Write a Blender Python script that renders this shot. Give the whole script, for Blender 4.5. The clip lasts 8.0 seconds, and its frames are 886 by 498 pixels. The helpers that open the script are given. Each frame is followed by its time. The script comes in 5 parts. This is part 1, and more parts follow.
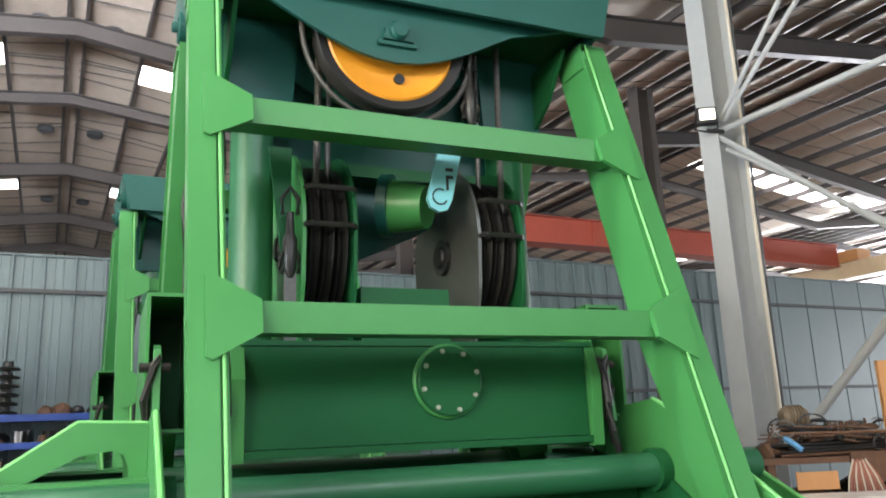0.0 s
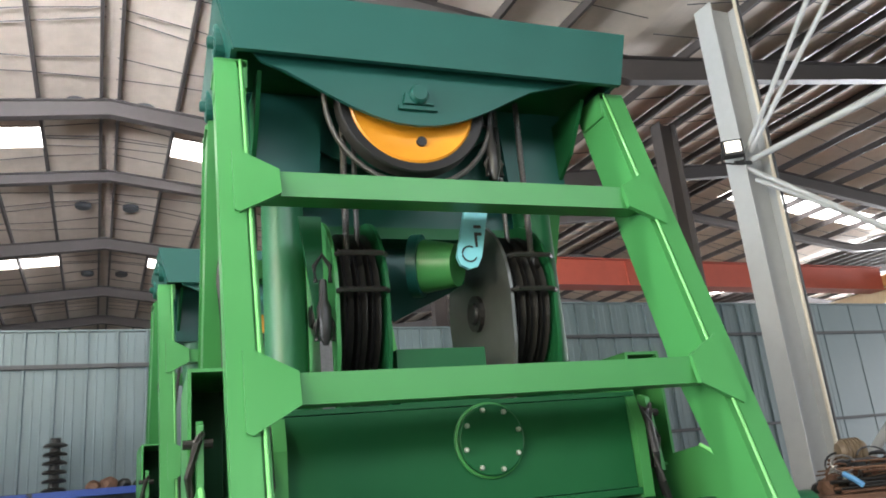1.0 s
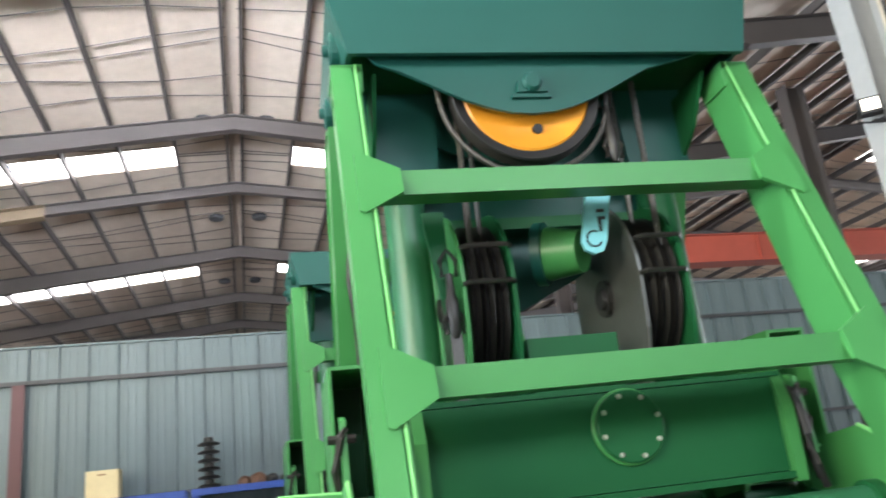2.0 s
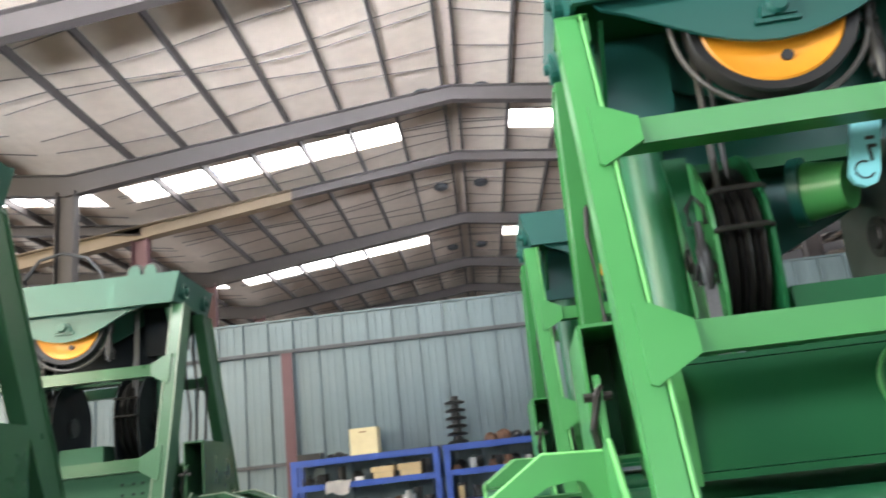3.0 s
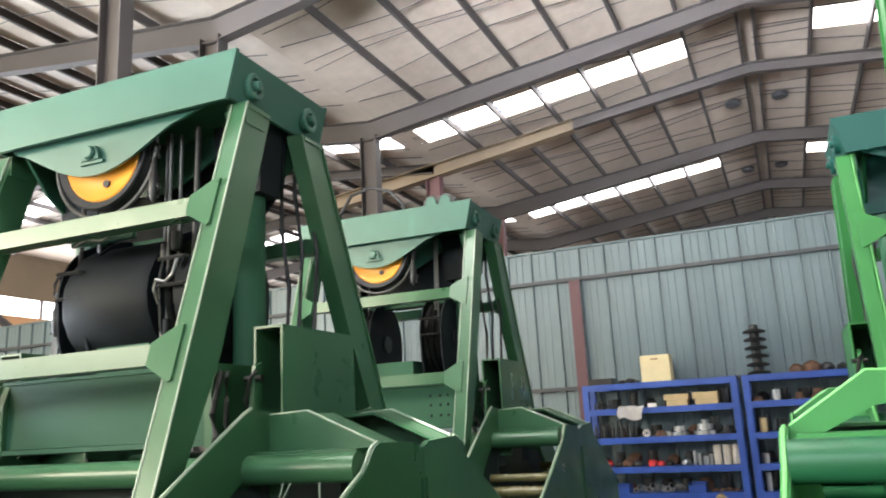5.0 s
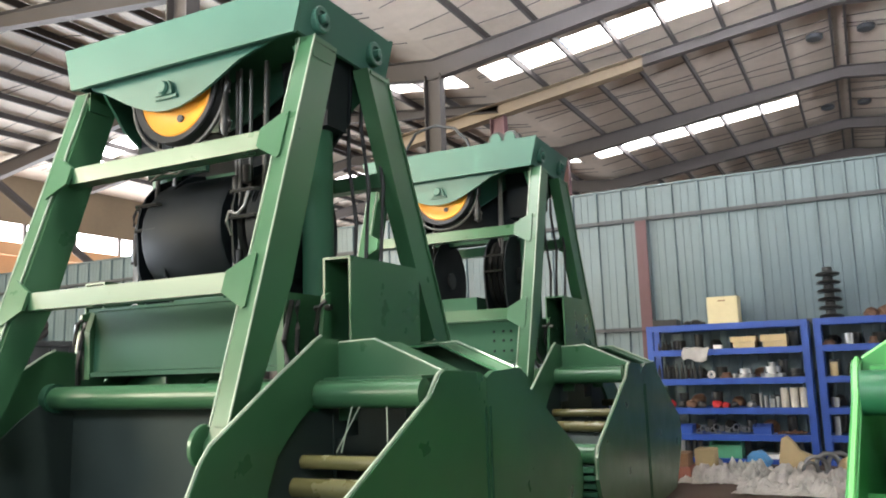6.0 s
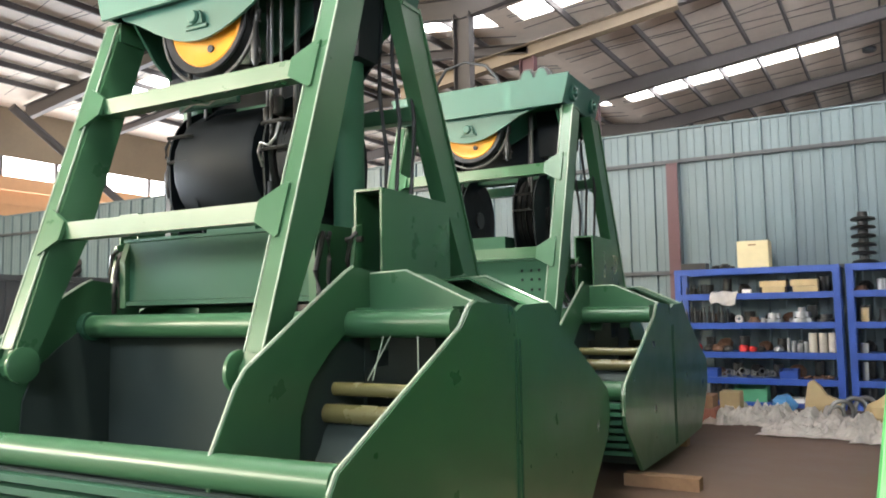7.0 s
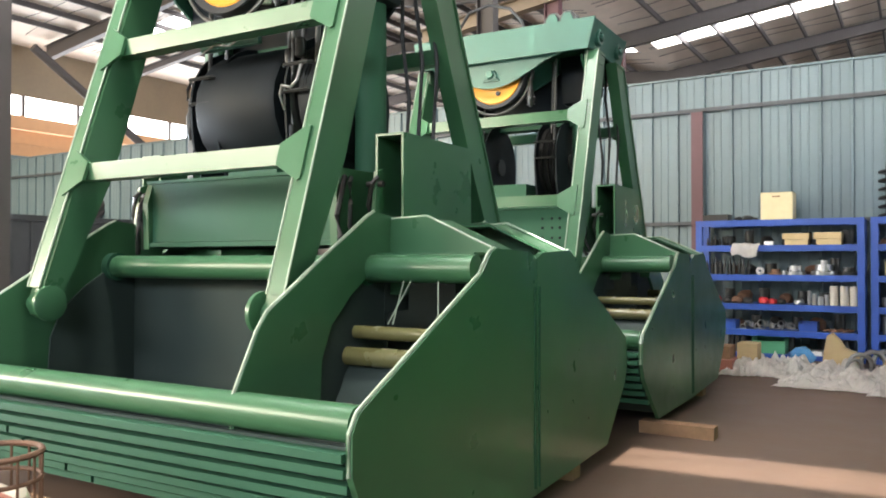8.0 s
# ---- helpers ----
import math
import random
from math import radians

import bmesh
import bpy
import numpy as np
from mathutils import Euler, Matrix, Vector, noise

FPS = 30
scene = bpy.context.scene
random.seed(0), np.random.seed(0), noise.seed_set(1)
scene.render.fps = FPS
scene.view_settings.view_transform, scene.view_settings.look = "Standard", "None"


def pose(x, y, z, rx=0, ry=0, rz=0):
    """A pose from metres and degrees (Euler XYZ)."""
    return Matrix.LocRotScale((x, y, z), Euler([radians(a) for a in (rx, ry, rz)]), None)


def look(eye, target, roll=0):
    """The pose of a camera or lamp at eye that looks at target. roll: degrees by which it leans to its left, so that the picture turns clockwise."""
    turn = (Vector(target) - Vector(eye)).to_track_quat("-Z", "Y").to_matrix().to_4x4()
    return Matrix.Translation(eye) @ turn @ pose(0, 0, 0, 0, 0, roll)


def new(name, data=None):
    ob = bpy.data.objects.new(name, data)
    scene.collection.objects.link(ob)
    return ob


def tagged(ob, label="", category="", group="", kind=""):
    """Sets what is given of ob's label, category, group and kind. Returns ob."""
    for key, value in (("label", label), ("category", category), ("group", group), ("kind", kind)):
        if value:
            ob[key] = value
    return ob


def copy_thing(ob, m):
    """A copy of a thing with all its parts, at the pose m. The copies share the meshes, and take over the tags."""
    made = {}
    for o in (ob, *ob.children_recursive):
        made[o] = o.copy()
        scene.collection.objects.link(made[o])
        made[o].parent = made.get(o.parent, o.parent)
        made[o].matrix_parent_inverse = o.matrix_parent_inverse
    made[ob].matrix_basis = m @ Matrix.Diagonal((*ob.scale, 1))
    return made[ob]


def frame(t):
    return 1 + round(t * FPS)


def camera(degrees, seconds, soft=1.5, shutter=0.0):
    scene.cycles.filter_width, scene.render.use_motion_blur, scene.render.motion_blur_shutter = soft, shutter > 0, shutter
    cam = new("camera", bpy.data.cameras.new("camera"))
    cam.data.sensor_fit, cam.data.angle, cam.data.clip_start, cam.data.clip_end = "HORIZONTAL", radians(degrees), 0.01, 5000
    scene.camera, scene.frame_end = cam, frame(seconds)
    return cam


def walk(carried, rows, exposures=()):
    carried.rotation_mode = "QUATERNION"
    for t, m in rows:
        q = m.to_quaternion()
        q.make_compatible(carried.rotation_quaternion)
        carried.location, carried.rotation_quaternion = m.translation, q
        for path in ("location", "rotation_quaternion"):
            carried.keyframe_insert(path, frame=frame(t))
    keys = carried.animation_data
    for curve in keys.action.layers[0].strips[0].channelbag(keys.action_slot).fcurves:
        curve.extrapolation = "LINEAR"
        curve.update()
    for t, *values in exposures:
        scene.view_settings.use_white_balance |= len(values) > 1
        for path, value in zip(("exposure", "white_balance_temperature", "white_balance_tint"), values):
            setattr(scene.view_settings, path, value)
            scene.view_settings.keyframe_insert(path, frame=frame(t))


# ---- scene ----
cam = camera(59.4, 8.0, soft=1.8, shutter=0.4)
ROWS = [  # seconds, place in metres, yaw, pitch and roll in degrees
    (0.0, -1.414, -3.283, 1.596, -26.39, 13.01, 2.27),
    (0.5, -1.412, -3.296, 1.621, -25.31, 15.43, 3.85),
    (1.0, -1.414, -3.308, 1.636, -23.06, 16.77, 5.31),
    (1.2, -1.421, -3.318, 1.641, -22.35, 16.89, 5.57),
    (2.5, -1.463, -3.288, 1.641, -5.03, 16.73, 6.64),
    (3.0, -1.514, -3.266, 1.656, 3.34, 15.84, 6.19),
    (3.5, -1.525, -3.233, 1.650, 10.06, 15.12, 4.98),
    (4.0, -1.517, -3.229, 1.624, 16.07, 14.34, 3.61),
    (4.5, -1.535, -3.233, 1.571, 20.33, 14.02, 3.58),
    (5.0, -1.552, -3.229, 1.569, 23.94, 12.61, 3.03),
    (6.5, -1.575, -3.251, 1.474, 29.55, 6.49, 1.36),
    (7.0, -1.603, -3.242, 1.445, 30.22, 4.58, 0.98),
    (7.5, -1.620, -3.232, 1.439, 30.72, 2.80, 0.51),
    (8.0, -1.616, -3.243, 1.437, 31.57, 0.72, 0.02),
]
walk(cam, [(t, pose(x, y, z, 90 + pitch, roll, yaw)) for t, x, y, z, yaw, pitch, roll in ROWS],
     exposures=[(0.0, 1.27, 6450, 14), (1.2, 1.36, 6400, 14), (2.5, 1.5, 6300, 14), (4.0, 1.48, 6300, 14), (5.0, 1.42, 6350, 14), (8.0, 1.66, 6350, 14)])

# ---------------------------------------------------------------- light
world = bpy.data.worlds.new("sky")
scene.world = world
world.use_nodes = True
_n = world.node_tree.nodes
_sky = _n.new("ShaderNodeTexSky")
_sky.sky_type = "NISHITA"
_sky.sun_disc = False
_sky.sun_elevation = radians(53)
_sky.sun_rotation = radians(180)
world.node_tree.links.new(_sky.outputs[0], _n["Background"].inputs[0])
_n["Background"].inputs[1].default_value = 0.12
sun = new("sun", bpy.data.lights.new("sun", "SUN"))
sun.data.energy, sun.data.angle, sun.data.color = 5.0, radians(0.5), (1.0, 0.93, 0.82)
sun.matrix_world = look((-1.6, -4.7, 9.2), (-1.6, 2.2, 0))


def unseen_lamp(x, y, z, target, width, height, watts, color=(1.0, 0.98, 0.95)):
    """An unseen area lamp, at a window opening or added to brighten the hall."""
    lamp = new("unseen_light", bpy.data.lights.new("unseen_light", "AREA"))
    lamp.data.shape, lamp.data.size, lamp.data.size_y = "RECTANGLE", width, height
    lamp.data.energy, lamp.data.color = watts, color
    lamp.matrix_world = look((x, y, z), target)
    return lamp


unseen_lamp(-19.0, -14.2, 6.3, (-8.0, 2.0, 2.6), 13.0, 4.1, 2500, (1.0, 0.89, 0.64))
# two soft front lamps added, with high openings made for them
unseen_lamp(-6.0, -14.2, 7.0, (-6.0, 0, 2.5), 7.0, 2.6, 290, (0.94, 0.97, 1.0))
unseen_lamp(4.0, -14.2, 7.0, (4.0, 0, 2.5), 7.0, 2.6, 290, (0.94, 0.97, 1.0))
# west and doorway fills added to brighten the roof lining; west wall is closed
unseen_lamp(-27.0, -2.0, 3.0, (-3.0, 5.0, 10.5), 14.0, 5.0, 1050, (0.84, 0.94, 1.0)).data.spread = radians(60)
unseen_lamp(-6.0, -14.2, 1.9, (-4.5, 2.0, 9.8), 7.0, 3.4, 660, (0.94, 0.97, 1.0)).data.spread = radians(38)
unseen_lamp(-5.3, -0.9, 8.82, (-4.13, -0.9, -1.18), 0.8, 5.6, 270, (1.0, 0.97, 0.90))
# added side fills before closed outer walls, for the outer lanes
unseen_lamp(40.4, -4.0, 3.4, (20.0, -4.0, 8.9), 16.0, 5.5, 2400, (0.92, 0.98, 1.0))
unseen_lamp(-27.0, 19.0, 4.0, (0, 19.0, 9.0), 16.0, 5.5, 1000, (0.92, 0.97, 1.0))
unseen_lamp(40.4, 19.0, 4.0, (0, 19.0, 9.0), 16.0, 6.0, 6600, (0.92, 0.97, 1.0))


# ---------------------------------------------------------------- materials
def material(name, color, rough=0.6, metal=0.0, grain=12.0, amount=0.12, stain=1.3, stain_amount=0.15,
             bump=0.02, coat=0.0, shine=0.5, random_amount=0.0, dirt=(0.16, 0.11, 0.07), dust=0.0):
    """Paint, steel, cloth and the like: a base colour varied by grain and stains, with fine relief and uneven gloss."""
    m = bpy.data.materials.new(name)
    m.use_nodes = True
    nt = m.node_tree
    nodes, link = nt.nodes, nt.links.new
    b = nodes["Principled BSDF"]
    tc = nodes.new("ShaderNodeTexCoord")
    fine = nodes.new("ShaderNodeTexNoise")
    fine.inputs["Scale"].default_value, fine.inputs["Detail"].default_value = grain, 6
    big = nodes.new("ShaderNodeTexNoise")
    big.inputs["Scale"].default_value, big.inputs["Detail"].default_value = stain, 4
    for n in (fine, big):
        link(tc.outputs["Object"], n.inputs["Vector"])
    total = nodes.new("ShaderNodeMath")
    total.operation = "MULTIPLY_ADD"
    link(fine.outputs["Fac"], total.inputs[0])
    total.inputs[1].default_value, total.inputs[2].default_value = 2 * amount, 1 - amount
    second = nodes.new("ShaderNodeMath")
    second.operation = "MULTIPLY_ADD"
    link(big.outputs["Fac"], second.inputs[0])
    second.inputs[1].default_value, second.inputs[2].default_value = 2 * stain_amount, -stain_amount
    add = nodes.new("ShaderNodeMath")
    link(total.outputs[0], add.inputs[0])
    link(second.outputs[0], add.inputs[1])
    value = add.outputs[0]
    if random_amount:
        info = nodes.new("ShaderNodeObjectInfo")
        third = nodes.new("ShaderNodeMath")
        third.operation = "MULTIPLY_ADD"
        link(info.outputs["Random"], third.inputs[0])
        third.inputs[1].default_value, third.inputs[2].default_value = 2 * random_amount, -random_amount
        add2 = nodes.new("ShaderNodeMath")
        link(value, add2.inputs[0])
        link(third.outputs[0], add2.inputs[1])
        value = add2.outputs[0]
    scale = nodes.new("ShaderNodeVectorMath")
    scale.operation = "SCALE"
    scale.inputs[0].default_value = color
    link(value, scale.inputs["Scale"])
    out = scale.outputs[0]
    if dust:
        ramp = nodes.new("ShaderNodeMapRange")
        ramp.inputs["From Min"].default_value, ramp.inputs["From Max"].default_value = 0.5, 0.75
        ramp.inputs["To Max"].default_value = dust
        link(big.outputs["Fac"], ramp.inputs["Value"])
        mix = nodes.new("ShaderNodeMix")
        mix.data_type = "RGBA"
        link(ramp.outputs[0], mix.inputs["Factor"])
        link(out, mix.inputs[6])
        mix.inputs[7].default_value = (*dirt, 1)
        out = mix.outputs[2]
    link(out, b.inputs["Base Color"])
    gloss = nodes.new("ShaderNodeMath")
    gloss.operation = "MULTIPLY_ADD"
    link(fine.outputs["Fac"], gloss.inputs[0])
    gloss.inputs[1].default_value, gloss.inputs[2].default_value = 0.2, rough - 0.1
    link(gloss.outputs[0], b.inputs["Roughness"])
    b.inputs["Metallic"].default_value = metal
    b.inputs["Specular IOR Level"].default_value = shine
    b.inputs["Coat Weight"].default_value = coat
    b.inputs["Coat Roughness"].default_value = 0.25
    if bump:
        bp = nodes.new("ShaderNodeBump")
        bp.inputs["Strength"].default_value, bp.inputs["Distance"].default_value = 0.4, bump
        link(fine.outputs["Fac"], bp.inputs["Height"])
        link(bp.outputs[0], b.inputs["Normal"])
    return m


def glowing(name, color, strength):
    m = bpy.data.materials.new(name)
    m.use_nodes = True
    b = m.node_tree.nodes["Principled BSDF"]
    b.inputs["Base Color"].default_value = (*color, 1)
    b.inputs["Emission Color"].default_value = (*color, 1)
    b.inputs["Emission Strength"].default_value = strength
    return m


GREEN = material("bright_green_paint", (0.048, 0.225, 0.066), 0.36, grain=4, amount=0.07, stain=1.1, stain_amount=0.13, bump=0.0004, coat=0.05, shine=0.32)
TEAL = material("blue_green_paint", (0.010, 0.076, 0.062), 0.42, grain=4, amount=0.08, stain=1.1, stain_amount=0.15, bump=0.0004, shine=0.3)
# darker copy of the green for block, soffit and inner parts, shade in colour
DEEP = material("deep_shade_green_paint", (0.010, 0.086, 0.030), 0.40, grain=4, amount=0.10, stain=1.1, stain_amount=0.18, bump=0.0004, shine=0.13)
TUBE = material("glossy_mid_green_paint", (0.016, 0.110, 0.048), 0.40, grain=4, amount=0.07, stain=1.1, stain_amount=0.13, shine=0.5, bump=0.0004)
# duller copies of the three greens, with haze and weaker light in the colour
DULL = material("hazed_green_paint", (0.037, 0.112, 0.052), 0.31, grain=5, amount=0.08, stain=0.9, stain_amount=0.16, bump=0, shine=0.42, dust=0.10, dirt=(0.10, 0.13, 0.07))
DULL_TEAL = material("hazed_blue_green_paint", (0.034, 0.112, 0.080), 0.38, grain=5, amount=0.08, stain=0.9, stain_amount=0.16, bump=0.0004, shine=0.42)
DULL_DEEP = material("hazed_shade_green_paint", (0.026, 0.090, 0.050), 0.60, grain=4, amount=0.08, stain=0.9, stain_amount=0.16, bump=0.0004, shine=0.2)
# greasy black for guard and cheeks, and shade on the panels behind
INSIDE = material("greasy_black_steel_and_shade", (0.009, 0.012, 0.014), 0.58, grain=8, amount=0.2, stain=2, stain_amount=0.2, bump=0.002, shine=0.15)
# bucket interior shade put into a darker grey-green
BASIN = material("shaded_bucket_grey_green", (0.036, 0.052, 0.046), 0.62, grain=4, amount=0.15, stain=0.9, stain_amount=0.25, bump=0.001, shine=0.2)
OLIVE = material("oily_olive_sheet", (0.130, 0.122, 0.050), 0.26, grain=5, amount=0.15, stain=2.0, stain_amount=0.3, bump=0.001, shine=0.6)
# pale colours for painted edge highlights; the first also serves the welding rods
EDGE = material("pale_glint_and_rod", (0.29, 0.36, 0.27), 0.4, grain=14, amount=0.2, stain=3, stain_amount=0.25, bump=0.001)
EDGE_GREEN = material("light_green_glint", (0.16, 0.50, 0.16), 0.4, grain=14, amount=0.15, stain=3, stain_amount=0.2, bump=0.001)
YELLOW = material("orange_yellow_paint", (0.72, 0.30, 0.02), 0.42, grain=9, amount=0.10, stain=4, stain_amount=0.2, bump=0.002, coat=0.2)
BLACK = material("black_rubber", (0.012, 0.013, 0.014), 0.6, grain=20, bump=0.004)
GREASE = material("greased_dark_steel", (0.035, 0.035, 0.033), 0.4, metal=0.6, grain=25, amount=0.3, bump=0.006)
STEEL = material("bare_steel", (0.31, 0.31, 0.30), 0.42, metal=0.9, grain=25, amount=0.2, bump=0.003)
PLATE = material("greasy_grey_steel", (0.13, 0.14, 0.135), 0.42, metal=0.6, grain=14, amount=0.25, stain=3, stain_amount=0.3, bump=0.002)
ROPE = material("wire_rope_steel", (0.10, 0.10, 0.095), 0.5, metal=0.7, grain=60, amount=0.4, bump=0.006)
BOLT = material("zinc_bolt", (0.5, 0.55, 0.45), 0.4, metal=0.7, grain=30, bump=0.002)
TAG = material("light_blue_paint", (0.16, 0.50, 0.56), 0.5, grain=10, bump=0.002)
SHEET = material("blue_grey_wall_sheet", (0.125, 0.175, 0.190), 0.45, grain=6, amount=0.05, stain=0.7, stain_amount=0.10, bump=0.004, random_amount=0.06, dust=0.22, dirt=(0.17, 0.19, 0.18))
GIRT = material("dark_girt_steel", (0.05, 0.055, 0.06), 0.6, grain=15, bump=0.003)
POST = material("maroon_primer", (0.10, 0.045, 0.05), 0.6, grain=12, amount=0.15, bump=0.003)
RAFTER = material("brown_grey_steel", (0.062, 0.054, 0.052), 0.6, grain=9, amount=0.15, stain=0.8, stain_amount=0.25, bump=0.004)
TAN = material("pale_yellow_steel", (0.18, 0.135, 0.085), 0.55, grain=9, amount=0.12, stain=0.8, stain_amount=0.2, bump=0.004)
LINING = material("roof_insulation_film", (0.65, 0.57, 0.485), 0.55, grain=3.5, amount=0.14, stain=0.5, stain_amount=0.16, bump=0.05, dust=0.18, dirt=(0.36, 0.28, 0.22))
PILLAR = material("light_grey_column_paint", (0.36, 0.38, 0.38), 0.5, grain=8, amount=0.08, stain=1.4, stain_amount=0.18, bump=0.004, dust=0.3, dirt=(0.22, 0.20, 0.18))
RED = material("red_crane_paint", (0.42, 0.085, 0.055), 0.5, grain=7, amount=0.10, stain=1, stain_amount=0.2, bump=0.004)
ORANGE = material("orange_crane_paint", (0.52, 0.26, 0.10), 0.5, grain=7, bump=0.004)
BLUE = material("blue_shelf_paint", (0.022, 0.072, 0.33), 0.42, grain=9, amount=0.1, stain=2, stain_amount=0.2, bump=0.003, coat=0.1)
CARD = material("cardboard", (0.50, 0.38, 0.20), 0.8, grain=14, amount=0.1, bump=0.004)
PALE = material("cream_carton", (0.68, 0.58, 0.34), 0.75, grain=12, amount=0.08, bump=0.003)
WOOD = material("rough_timber", (0.26, 0.15, 0.08), 0.8, grain=18, amount=0.3, bump=0.01)
WHITE = material("white_plastic_film", (0.80, 0.76, 0.71), 0.40, grain=9, amount=0.25, stain=2.2, stain_amount=0.3, bump=0.02)
REDP = material("red_paint", (0.5, 0.03, 0.03), 0.45, grain=12, bump=0.002)
RUST = material("rusty_scrap", (0.14, 0.075, 0.045), 0.75, metal=0.2, grain=16, amount=0.4, stain=3, stain_amount=0.3, bump=0.01)
RUSTWALL = material("orange_brown_wall_sheet", (0.50, 0.27, 0.13), 0.6, grain=4, amount=0.1, stain=0.5, stain_amount=0.2, bump=0.004)
GREY = material("dark_grey_steel", (0.07, 0.075, 0.08), 0.55, grain=8, amount=0.12, stain=1, stain_amount=0.2, bump=0.004)
GREENBOX = material("green_plastic", (0.08, 0.30, 0.16), 0.45, grain=9, bump=0.002)
SKYBLUE = material("light_blue_plastic", (0.10, 0.30, 0.55), 0.4, grain=9, bump=0.004)
BRICK = material("red_brown_carton", (0.34, 0.13, 0.09), 0.7, grain=9, bump=0.004)
CREAM = material("cream_runway_paint", (0.62, 0.47, 0.30), 0.5, grain=6, amount=0.1, stain=1, stain_amount=0.2, bump=0.003)
CONDUIT = material("cream_conduit", (0.55, 0.50, 0.40), 0.5, grain=10, bump=0.002)
FLOOR = material("dusty_brown_concrete", (0.108, 0.068, 0.045), 0.60, grain=3.0, amount=0.25, stain=0.35, stain_amount=0.30, bump=0.012, dust=0.35, dirt=(0.09, 0.065, 0.05))
SKYLIGHT = glowing("daylit_translucent_panel", (1.0, 0.98, 0.94), 4.0)
LAMP_GLASS = glowing("lit_flood_lamp", (1.0, 0.95, 0.8), 1.5)


# ---------------------------------------------------------------- mesh helpers
def part(name, bm, mat, parent=None, label="", smooth=False):
    me = bpy.data.meshes.new(name)
    bmesh.ops.recalc_face_normals(bm, faces=bm.faces)
    if smooth:
        for f in bm.faces:
            f.smooth = True
        for e in bm.edges:
            if len(e.link_faces) == 2 and e.calc_face_angle() > 0.6:
                e.smooth = False
    bm.to_mesh(me)
    bm.free()
    me.materials.append(mat)
    ob = new(name, me)
    if parent:
        ob.parent = parent
    if label:
        ob["label"] = label
    return ob


def thing(name, label, category, group="", kind="", at=None):
    e = new(name)
    if at is not None:
        e.matrix_world = at
    return tagged(e, label, category, group, kind)


def soft(bm, size):
    """Break the sharp edges."""
    if size:
        edges = [e for e in bm.edges if len(e.link_faces) == 2 and e.calc_face_angle() > 0.7]
        bmesh.ops.bevel(bm, geom=edges, offset=size, segments=1, affect="EDGES", clamp_overlap=True)
    return bm


def box(x0, x1, y0, y1, z0, z1, bevel=0.006, bm=None):
    own = bm is None
    bm = bm or bmesh.new()
    v = [bm.verts.new((x, y, z)) for z in (z0, z1) for y in (y0, y1) for x in (x0, x1)]
    for f in ((0, 2, 3, 1), (4, 5, 7, 6), (0, 1, 5, 4), (2, 6, 7, 3), (0, 4, 6, 2), (1, 3, 7, 5)):
        bm.faces.new([v[i] for i in f])
    return soft(bm, bevel) if own else bm


def prism(points, axis, a, b, bevel=0.005, bm=None):
    """A flat outline pushed along an axis from a to b. points: (y, z) for x, (x, z) for y, (x, y) for z."""
    own = bm is None
    bm = bm or bmesh.new()

    def place(p, d):
        return (d, *p) if axis == "x" else (p[0], d, p[1]) if axis == "y" else (*p, d)

    low = [bm.verts.new(place(p, a)) for p in points]
    high = [bm.verts.new(place(p, b)) for p in points]
    bm.faces.new(low[::-1])
    bm.faces.new(high)
    for i in range(len(points)):
        j = (i + 1) % len(points)
        bm.faces.new((low[i], low[j], high[j], high[i]))
    return soft(bm, bevel) if own else bm


def bar(p, q, r, sides=16, r2=None, bm=None, bevel=0.0):
    """A round bar from p to q."""
    own = bm is None
    bm = bm or bmesh.new()
    p, q = Vector(p), Vector(q)
    turn = (q - p).to_track_quat("Z", "Y").to_matrix().to_4x4()
    bmesh.ops.create_cone(bm, cap_ends=True, segments=sides, radius1=r, radius2=r if r2 is None else r2,
                          depth=(q - p).length, matrix=Matrix.Translation((p + q) / 2) @ turn)
    return soft(bm, bevel) if own else bm


def hose(points, r, sides=8, bm=None):
    """A bent round bar through the points."""
    bm = bm or bmesh.new()
    pts = [Vector(p) for p in points]
    rings = []
    for i, p in enumerate(pts):
        d = (pts[min(i + 1, len(pts) - 1)] - pts[max(i - 1, 0)]).normalized()
        q = d.to_track_quat("Z", "Y").to_matrix()
        rings.append([bm.verts.new(p + q @ Vector((r * math.cos(2 * math.pi * k / sides), r * math.sin(2 * math.pi * k / sides), 0))) for k in range(sides)])
    for a, b in zip(rings, rings[1:]):
        for k in range(sides):
            bm.faces.new((a[k], a[(k + 1) % sides], b[(k + 1) % sides], b[k]))
    bm.faces.new(rings[0][::-1])
    bm.faces.new(rings[-1])
    return bm


def twisted(p, q, r, strands=6, pitch=0.11, steps=70):
    """A laid wire rope from p to q, strand by strand in one mesh."""
    bm = bmesh.new()
    p, q = Vector(p), Vector(q)
    turn = (q - p).to_track_quat("Z", "Y").to_matrix()
    length = (q - p).length
    for k in range(strands):
        pts = []
        for i in range(steps + 1):
            d = length * i / steps
            a = 2 * math.pi * (k / strands + d / pitch)
            pts.append(p + turn @ Vector((0.6 * r * math.cos(a), 0.6 * r * math.sin(a), d)))
        hose(pts, 0.45 * r, 5, bm)
    return bm


def arc(c, r, a, b, n, plane="xz"):
    out = []
    for i in range(n + 1):
        t = radians(a + (b - a) * i / n)
        u, v = r * math.cos(t), r * math.sin(t)
        out.append({"xz": (c[0] + u, c[1], c[2] + v), "yz": (c[0], c[1] + u, c[2] + v), "xy": (c[0] + u, c[1] + v, c[2])}[plane])
    return out


